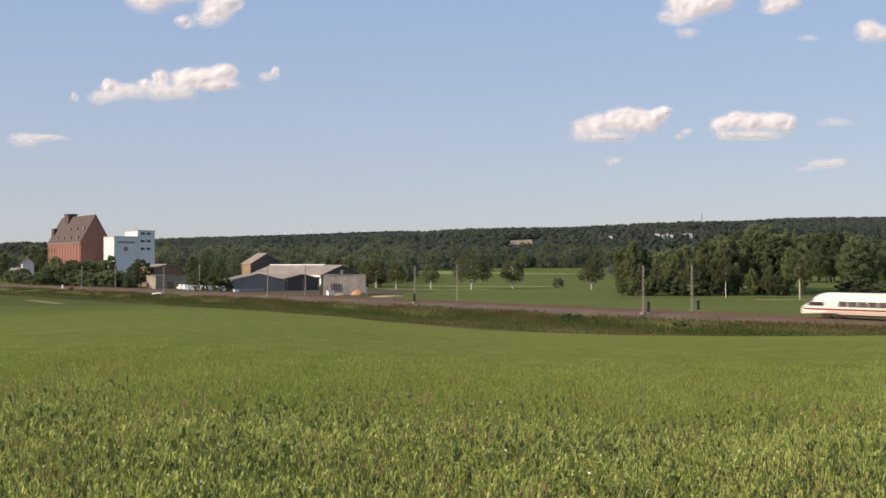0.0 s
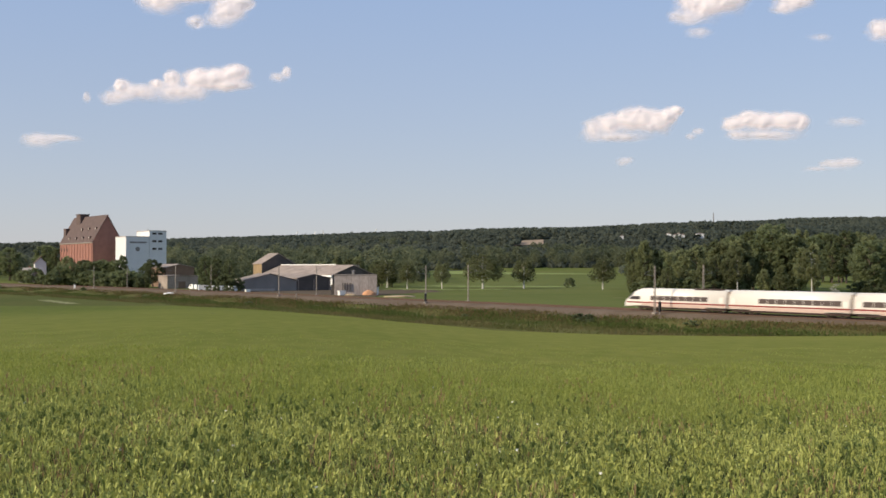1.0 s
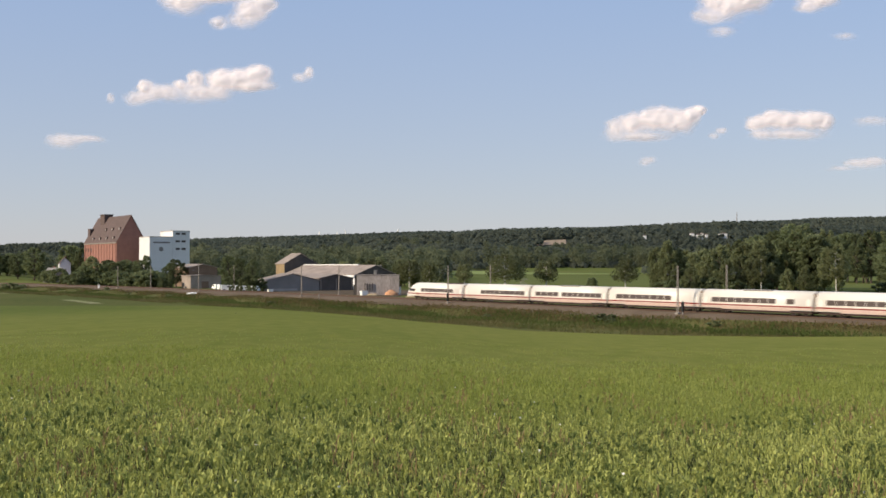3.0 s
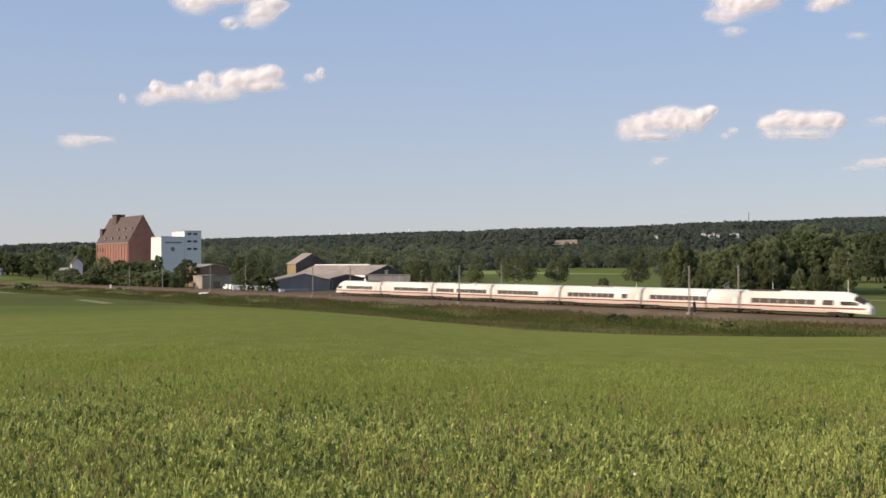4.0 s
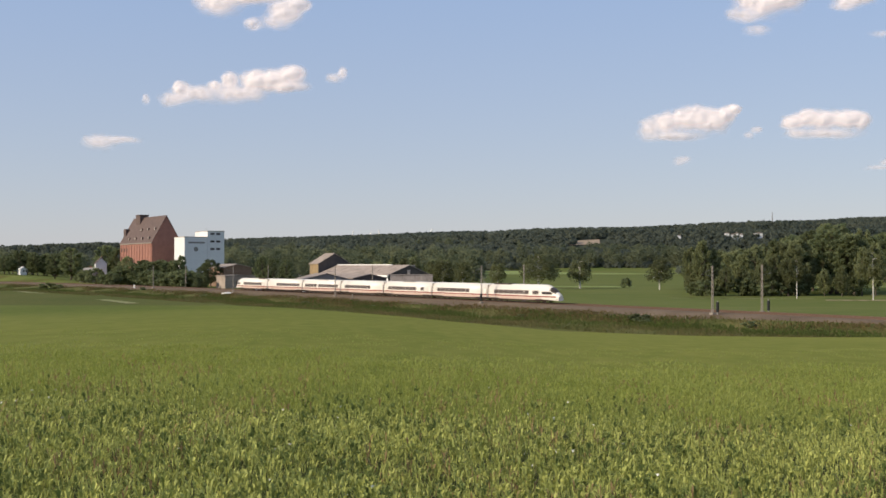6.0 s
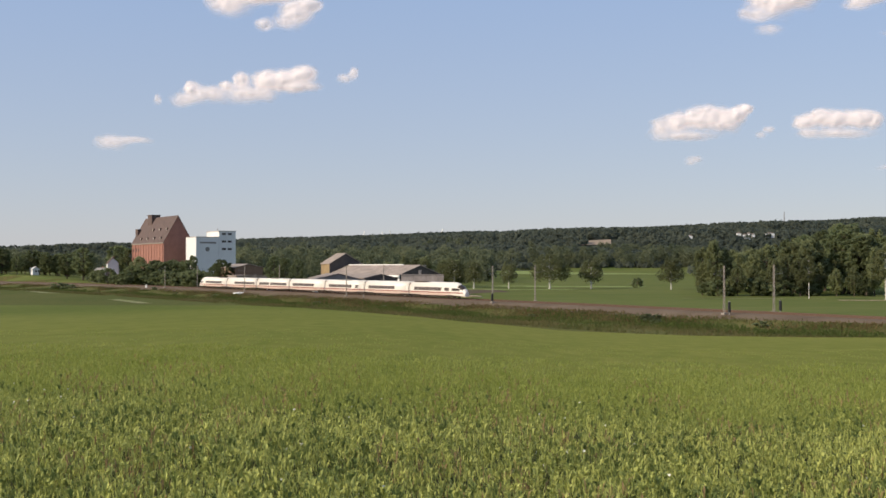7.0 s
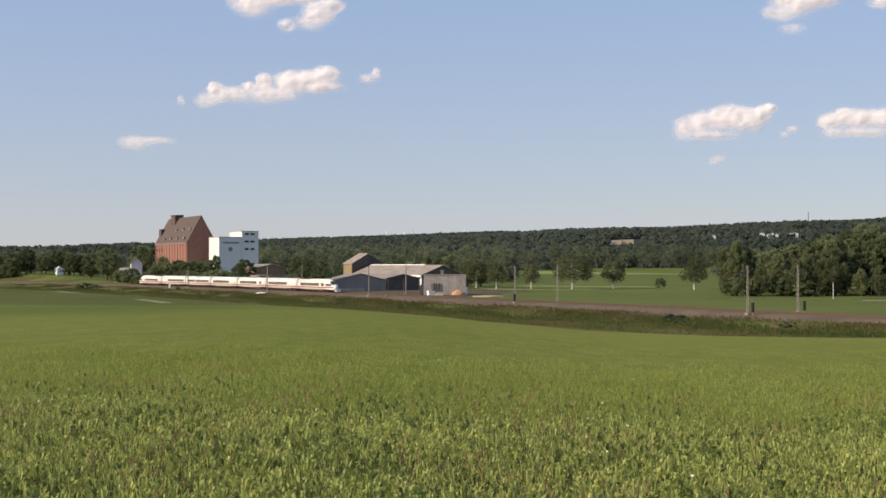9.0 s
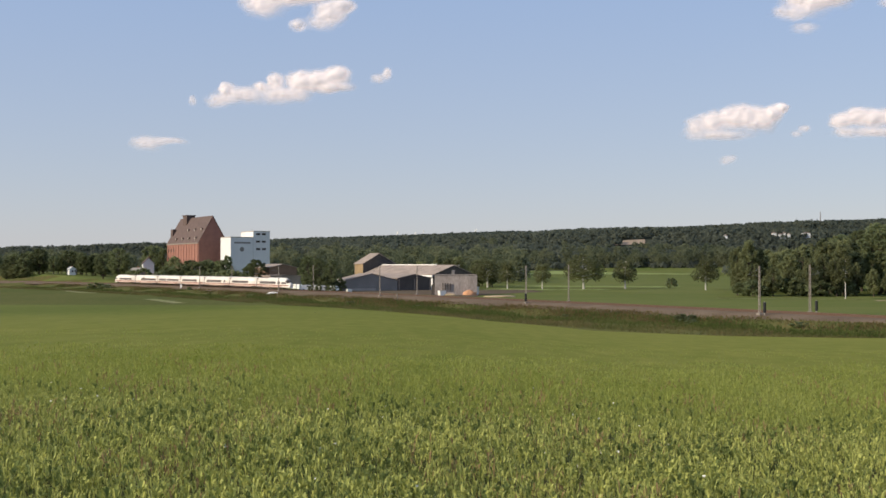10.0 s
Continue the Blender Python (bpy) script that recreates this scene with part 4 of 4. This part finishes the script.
# the wood on the right: a loose edge of lighter trees, dark tall ones behind, and a bay of meadow in it
for k in range(110):
    b = R.uniform(0.19, 0.444)
    y = R.uniform(372, 480)
    if 0.322 < b < 0.374:
        y = R.uniform(610, 720)
    tall = np.interp(b, [0.185, 0.22, 0.25, 0.29, 0.307, 0.325, 0.335, 0.371], [11, 13.5, 16, 20, 22, 19, 15.5, 18]) * (y / 400)
    put(LIGHT if R.random() < 0.3 else GREEN, b * y, y, tall * R.uniform(0.82, 1.04), R.uniform(0.95, 1.35))
for b, y, h, wide in ((0.19, 372, 15.5, 0.8), (0.199, 368, 16.5, 0.85), (0.207, 370, 14, 0.9), (0.218, 362, 9.0, 1.2), (0.231, 366, 8.0, 1.3),
                      (0.247, 362, 11, 1.0), (0.258, 366, 12.5, 0.9), (0.268, 362, 12, 1.0), (0.283, 368, 9.5, 1.2), (0.297, 362, 8.5, 1.2),
                      (0.311, 358, 9.0, 1.0), (0.327, 362, 15.5, 0.7), (0.338, 360, 16.0, 0.75), (0.378, 420, 15.5, 1.1), (0.392, 424, 16.5, 1.2), (0.405, 420, 15, 1.2)):
    put(LIGHT, b * y, y, h * R.uniform(0.95, 1.05), wide)
for k in range(30):
    b = R.choice([R.uniform(0.186, 0.322), R.uniform(0.374, 0.444)])
    put(BUSH, b * 362, 362 + R.uniform(-6, 8), R.uniform(2.5, 5.5), 1.5)
for k in range(16):
    b = R.uniform(-0.065, 0.007)
    y = R.uniform(500, 560)
    put(LIGHT, b * y, y, R.uniform(10, 14), 1.2)
for ks in (GREEN, LIGHT, BIRCH, BUSH, SLIM):
    for k in ks:
        for o in (*k.children_recursive, k):
            bpy.data.objects.remove(o)


# belts of trees behind the farm and the meadow and up the far slope, too many to count
def tree_belts():
    rng = np.random.default_rng(21)
    forms = []
    for k in range(6):
        lumps, count = 26, 620
        f = (np.arange(lumps) + 0.5) / lumps
        w = (np.sin(np.pi * (0.12 + 0.8 * f)) ** 0.8) * rng.uniform(0.3, 0.85, lumps)
        a = np.arange(lumps) * 2.4
        cen = np.stack([0.36 * w * np.cos(a), 0.36 * w * np.sin(a), 0.06 + 0.88 * f], -1)
        forms.append(leafage(rng, cen, 0.36 * rng.uniform(0.22, 0.4, lumps), count, 0.036)[0])
    spots = []
    for k in range(160):
        b = rng.uniform(-0.181, 0.019)
        y = rng.uniform(600, 900)
        spots.append((b, y, rng.uniform(13, 20.5) * y / 750))
    for k in range(80):
        spots.append((rng.uniform(0.019, 0.189), rng.uniform(1352, 1440), rng.uniform(14, 24) * rng.choice([0.7, 1.0, 1.2])))
    for k in range(70):
        spots.append((rng.uniform(-0.42, -0.165), rng.uniform(720, 1000), rng.uniform(11, 16)))
    for y0, lo, hi, many in ((1010, -0.42, 0.015, 90), (1230, -0.42, 0.012, 80), (1500, -0.3, 0.42, 150), (1640, -0.2, 0.43, 110)):
        for k in range(many):
            b = rng.uniform(lo, hi)
            spots.append((b, y0 + 60 * math.sin(b * 23 + y0) + rng.uniform(-30, 30), rng.uniform(10, 19)))
    vs = []
    for k, (b, y, h) in enumerate(spots):
        v = forms[k % 6]
        a = rng.uniform(0, 6.28)
        wide = h * rng.uniform(0.8, 1.3)
        x = b * y
        turned = np.stack([v[:, 0] * math.cos(a) - v[:, 1] * math.sin(a), v[:, 0] * math.sin(a) + v[:, 1] * math.cos(a), v[:, 2]], -1)
        vs.append(turned * np.array([wide, wide, h]) + np.array([x, y, gz(x, y)]))
    v = np.concatenate(vs)
    return raw("tree_belts", v, np.arange(len(v)).reshape(-1, 4), M["leaf_belt"])


tagged(tree_belts(), "belts of mixed green trees behind the farm and meadows", "trees", kind="stuff")


# far woods over the hills
def far_woods():
    rng = np.random.default_rng(3)
    n = 24000
    b = rng.uniform(-0.5, 0.5, n)
    y = 1000 + 1850 * rng.random(n) ** 0.9
    keep = ~((y > 1700) & (y < 1905) & (b + 0.004 * np.sin(y * 0.07) > 0.093) & (b + 0.005 * np.sin(y * 0.05) < 0.123)) & ~((y < 1345) & (b > 0.019) & (b < 0.182))
    b, y = b[keep], y[keep]
    n = len(b)
    x = b * y
    z = ground(x, y)
    stand = np.sin(x * 0.011 + 1.7 * np.sin(y * 0.006)) + np.sin(y * 0.017 + 1.3 * np.sin(x * 0.008))
    h = rng.uniform(8.5, 12.5, n) * (1 + 0.16 * stand) * np.interp(y, [1000, 1400, 1800, 2200], [0.75, 0.75, 0.9, 0.75])
    per = 24
    d = rng.normal(size=(n, per, 3))
    d /= np.linalg.norm(d, axis=2)[:, :, None]
    d[:, :, 2] = np.abs(d[:, :, 2])
    w = rng.uniform(0.55, 0.75, n) * h
    c = np.stack([x, y, z + h * 0.35], -1)[:, None] + d * np.stack([w, w, h * 0.65], -1)[:, None] * rng.uniform(0.75, 1.05, (n, per, 1))
    a = np.cross(d + 0.7 * rng.normal(size=d.shape), rng.normal(size=(n, per, 3)))
    a /= np.linalg.norm(a, axis=2)[:, :, None]
    e = np.cross(a, d)
    s = rng.uniform(1.7, 2.8, (n, per, 1))
    v = np.stack([c - a * s, c + e * s, c + a * s, c - e * s], 2).reshape(-1, 3)
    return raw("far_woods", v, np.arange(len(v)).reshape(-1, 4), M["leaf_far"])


tagged(far_woods(), "dense dark green woods over the far hills, haze in their colour", "woods", kind="stuff")


# ---- clouds ----
def cloud(cx, cz, opacity, lobes, seed, dist=4300.0, step=4.0):
    """A fair-weather cloud: a lobed, billowing body that thins out towards its rim, most of all at its base."""
    L = np.array(lobes, float)
    pad = 30.0
    xs = np.arange((L[:, 0] - L[:, 2]).min() - pad, (L[:, 0] + L[:, 2]).max() + pad, step)
    zs = np.arange((L[:, 1] - L[:, 3]).min() - pad, (L[:, 1] + L[:, 3]).max() + pad, step)
    gx, gz_ = np.meshgrid(xs, zs)
    coarse, fine = np.empty(gx.shape), np.empty(gx.shape)
    for i in np.ndindex(gx.shape):
        p = Vector((gx[i] / 55, gz_[i] / 42, seed * 3.7))
        coarse[i] = noise.noise(p)
        fine[i] = noise.noise(p * 2.3) + 0.4 * noise.noise(p * 4.7)
    wx, wz = gx + 7 * fine, gz_ + 6 * coarse
    body = 0.0
    for x, z, rx, rz in L:
        d = 1 - np.sqrt(((wx - x) / rx) ** 2 + ((wz - z) / rz) ** 2)
        body = body + np.exp(5.0 * d)
    body = np.log(body) / 5.0 + 0.20 * coarse + 0.12 * fine
    low = np.clip((0.25 * (zs.max() - zs.min()) - (gz_ - zs.min() - pad)) / (0.3 * (zs.max() - zs.min())) + 0.5, 0, 1)
    t = np.clip((body + 0.26) / (0.75 + 0.8 * low), 0, 1)
    alpha = t * t * (3 - 2 * t) * opacity
    bulge = np.sqrt(np.clip(body + 0.22, 0, 1.4)) * L[:, 3].max() * 0.42
    bulge = np.maximum(bulge + (3.6 * coarse + 1.2 * fine) * np.clip(t * 1.5, 0, 1), 0)
    ny, nx = gx.shape
    i = (np.arange(ny - 1)[:, None] * nx + np.arange(nx - 1)).ravel()
    quads = np.stack([i, i + 1, i + nx + 1, i + nx], -1)
    quads = quads[(alpha.ravel()[quads] > 0.002).any(1)]
    n = gx.size
    v = np.concatenate([np.stack([cx + gx, dist + sg * bulge, cz + gz_], -1).reshape(-1, 3) for sg in (-1, 1)])
    used, packed = np.unique(np.concatenate([quads, quads[:, ::-1] + n]), return_inverse=True)
    ob = raw("cloud", v[used], packed.reshape(-1, 4), M["cloud"], smooth=True)
    layer_ = ob.data.attributes.new("vapour", "FLOAT", "POINT")
    layer_.data.foreach_set("value", np.concatenate([alpha.ravel()] * 2)[used].astype(np.float32))
    return tagged(ob, "small white fair-weather cloud in a blue sky" if opacity > 0.75 else "thin pale wisp of cloud in a blue sky", "cloud", "clouds")


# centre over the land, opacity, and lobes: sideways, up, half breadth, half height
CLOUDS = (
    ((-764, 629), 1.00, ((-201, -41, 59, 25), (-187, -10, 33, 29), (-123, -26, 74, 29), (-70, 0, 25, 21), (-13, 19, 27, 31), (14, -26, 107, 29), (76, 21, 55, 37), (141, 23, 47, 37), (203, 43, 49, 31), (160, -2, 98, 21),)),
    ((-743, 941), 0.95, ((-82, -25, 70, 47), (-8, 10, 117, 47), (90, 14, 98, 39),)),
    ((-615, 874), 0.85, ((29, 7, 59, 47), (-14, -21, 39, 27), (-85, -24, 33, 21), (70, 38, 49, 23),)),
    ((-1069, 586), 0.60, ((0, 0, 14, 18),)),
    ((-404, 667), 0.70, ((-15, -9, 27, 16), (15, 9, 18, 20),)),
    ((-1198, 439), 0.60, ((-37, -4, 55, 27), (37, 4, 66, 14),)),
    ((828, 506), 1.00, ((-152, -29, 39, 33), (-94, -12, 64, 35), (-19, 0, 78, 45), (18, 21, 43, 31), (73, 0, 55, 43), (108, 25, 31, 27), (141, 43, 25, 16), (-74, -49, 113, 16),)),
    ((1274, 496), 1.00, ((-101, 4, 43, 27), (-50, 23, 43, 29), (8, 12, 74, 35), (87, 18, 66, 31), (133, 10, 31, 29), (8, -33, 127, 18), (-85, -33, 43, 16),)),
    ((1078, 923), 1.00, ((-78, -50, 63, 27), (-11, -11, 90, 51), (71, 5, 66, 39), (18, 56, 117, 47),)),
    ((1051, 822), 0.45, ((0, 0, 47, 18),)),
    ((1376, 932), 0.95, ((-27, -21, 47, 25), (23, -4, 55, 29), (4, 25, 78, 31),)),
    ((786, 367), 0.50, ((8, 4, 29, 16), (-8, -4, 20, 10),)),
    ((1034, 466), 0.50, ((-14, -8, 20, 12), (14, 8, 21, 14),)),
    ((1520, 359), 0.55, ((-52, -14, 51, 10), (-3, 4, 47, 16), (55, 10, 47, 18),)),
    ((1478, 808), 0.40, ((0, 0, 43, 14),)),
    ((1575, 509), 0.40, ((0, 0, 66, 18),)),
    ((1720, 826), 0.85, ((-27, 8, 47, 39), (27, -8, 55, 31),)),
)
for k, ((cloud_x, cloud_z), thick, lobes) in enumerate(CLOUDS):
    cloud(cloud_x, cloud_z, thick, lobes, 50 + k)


# ---- crop plants ----
def leaves(name, x, y, tall, wide, long, blades, material, label, rng, category="crop"):
    """Plants with a few bent leaves each, all in one mesh."""
    n = len(x)
    z = ground(x, y)
    patch = np.sin(x * 0.9 + 2 * np.sin(y * 0.23)) * np.sin(y * 0.5 + 1.3 * np.sin(x * 0.31))
    hgt = tall * rng.uniform(0.55, 1.1, n) * (1 + 0.12 * patch)
    root = np.stack([x, y, z], -1)
    vs = []
    for k in range(blades):
        a = rng.uniform(0, 2 * np.pi, n)
        ln = long * rng.uniform(0.6, 1.4, n)
        rise = ln * rng.uniform(0.5, 1.0, n)
        out = ln * rng.uniform(0.1, 0.75, n)
        low = hgt - rise * rng.uniform(0.3, 1.6, n)
        dirv = np.stack([np.cos(a), np.sin(a), np.zeros(n)], -1)
        sidev = np.stack([-np.sin(a), np.cos(a), np.zeros(n)], -1) * (wide * rng.uniform(0.6, 1.4, n))[:, None]
        up = np.array([0, 0, 1.0])
        p0 = root + dirv * (0.15 * out)[:, None] + up * low[:, None]
        p1 = root + dirv * (out * 0.5)[:, None] + up * (low + rise * 0.7)[:, None]
        p2 = root + dirv * out[:, None] + up * (low + rise * rng.uniform(0.75, 1.0, n))[:, None]
        vs.append(np.stack([p0, p1 + sidev, p2, p1 - sidev], 1))
    v = np.concatenate(vs, 1).reshape(-1, 3)
    return tagged(raw(name, v, np.arange(len(v)).reshape(-1, 4), material), label, category, kind="stuff")


def crop(name, y0, y1, per, seed, tall, wide, long, blades, material, label, bare=0.5):
    rng = np.random.default_rng(seed)
    half_b = 0.46
    n = int(per * half_b * (y1 ** 2 - y0 ** 2))
    y = np.sqrt(rng.uniform(y0 ** 2, y1 ** 2, n))
    x = rng.uniform(-half_b, half_b, n) * y
    if name != "grain_crop":
        keep = np.sin(x * 1.3 + seed + 1.1 * np.sin(y * 0.8)) + np.sin(y * 0.8 + seed * 2 + 2 * np.sin(x * 0.6)) + 0.5 * rng.normal(size=n) > bare
        keep &= rng.random(n) < (y1 - y) / (0.4 * y1)
        x, y = x[keep], y[keep]
    return leaves(name, x, y, tall, wide, long, blades, material, label, rng)


crop("grain_crop", 11, 25, 56, 1, 0.82, 0.0105, 0.17, 6, M["crop"], "dense green grain plants in the field")
crop("grain_crop", 25, 55, 36, 2, 0.80, 0.010, 0.13, 5, M["crop_far"], "dense green grain plants in the field")
crop("grain_crop", 55, 80, 8, 3, 0.76, 0.012, 0.10, 4, M["crop_far"], "dense green grain plants in the field")
crop("grain_crop", 11, 27, 12, 6, 0.84, 0.02, 0.085, 5, M["crop"], "dense green grain plants in the field")
crop("seed_patch", 11, 46, 13, 7, 0.95, 0.010, 0.2, 4, M["seed"], "reddish brown seed heads among the grain", 1.0)
crop("leafy_crop", 11, 30, 14, 9, 0.95, 0.019, 0.1, 10, M["crop"], "tall broad-leaved green plants among the grain")
crop("leafy_crop", 11, 22, 9, 12, 0.98, 0.025, 0.12, 10, M["crop"], "tall broad-leaved green plants among the grain", 0.7)
crop("weed_patch", 11, 33, 18, 4, 0.88, 0.022, 0.11, 8, M["crop_dark"], "dark leafy weeds among the grain", 0.4)
crop("white_flowers", 11, 34, 0.9, 5, 0.98, 0.022, 0.036, 2, M["flower"], "tiny white flower heads above the crop")

# rough grass on the railway bank: dry and brown along the top, greener down the slope, weeds in clumps
rng = np.random.default_rng(11)


def bank(name, n, s0, s1, u0, u1, tall, wide, long, blades, material, label, clump, category):
    s_ = rng.uniform(s0, s1, n)
    u_ = rng.uniform(u0, u1, n)
    x, y, _ = track(s_, -u_)
    ok = y > np.interp(x / np.maximum(y, 1), EDGE_B, EDGE_Y) + 0.8
    ok &= np.sin(s_ * 0.17 + 1.5 * np.sin(u_ * 0.4 + clump)) + np.sin(s_ * 0.061 + u_ * 0.35 + clump) + 0.5 * rng.normal(size=n) > clump
    leaves(name, x[ok], y[ok], tall, wide, long, blades, material, label, rng, category)


bank("verge_grass", 60000, -175, 420, 7.6, 36, 0.42, 0.06, 0.5, 3, M["verge_tuft"], "rough grass on the railway bank", -1.2, "grass")
bank("dry_grass", 26000, -175, 420, 7.4, 15, 0.6, 0.06, 0.55, 3, M["verge_dry"], "dry reddish brown grass along the top of the bank", -0.3, "grass")
bank("green_weeds", 22000, -175, 420, 10, 26, 0.75, 0.09, 0.55, 5, M["weed_dark"], "dark green nettles in clumps on the bank", 0.25, "weeds")


# ---- what moves ----
START, SPEED = -97.113, 44.655


# metres by which the train runs ahead of an even speed
LAG_T = (0.0, 1.0, 2.5, 4.0, 5.5, 7.0, 8.0, 9.0, 10.0)
LAG = (-0.54, -0.3, 0.0, 0.7, 0.3, -1.0, -0.9, -1.1, -1.6)


def motions():
    for c, off, tail in CARS:
        rows = []
        for k in range(21):
            t = k * 0.5
            x, y, h = track(START + SPEED * t + float(np.interp(t, LAG_T, LAG)) - off)
            rows.append((t, pose(x, y, 0.05, 0, 0, math.degrees(h) + (180 if tail else 0))))
        walk(c, rows)


motions()
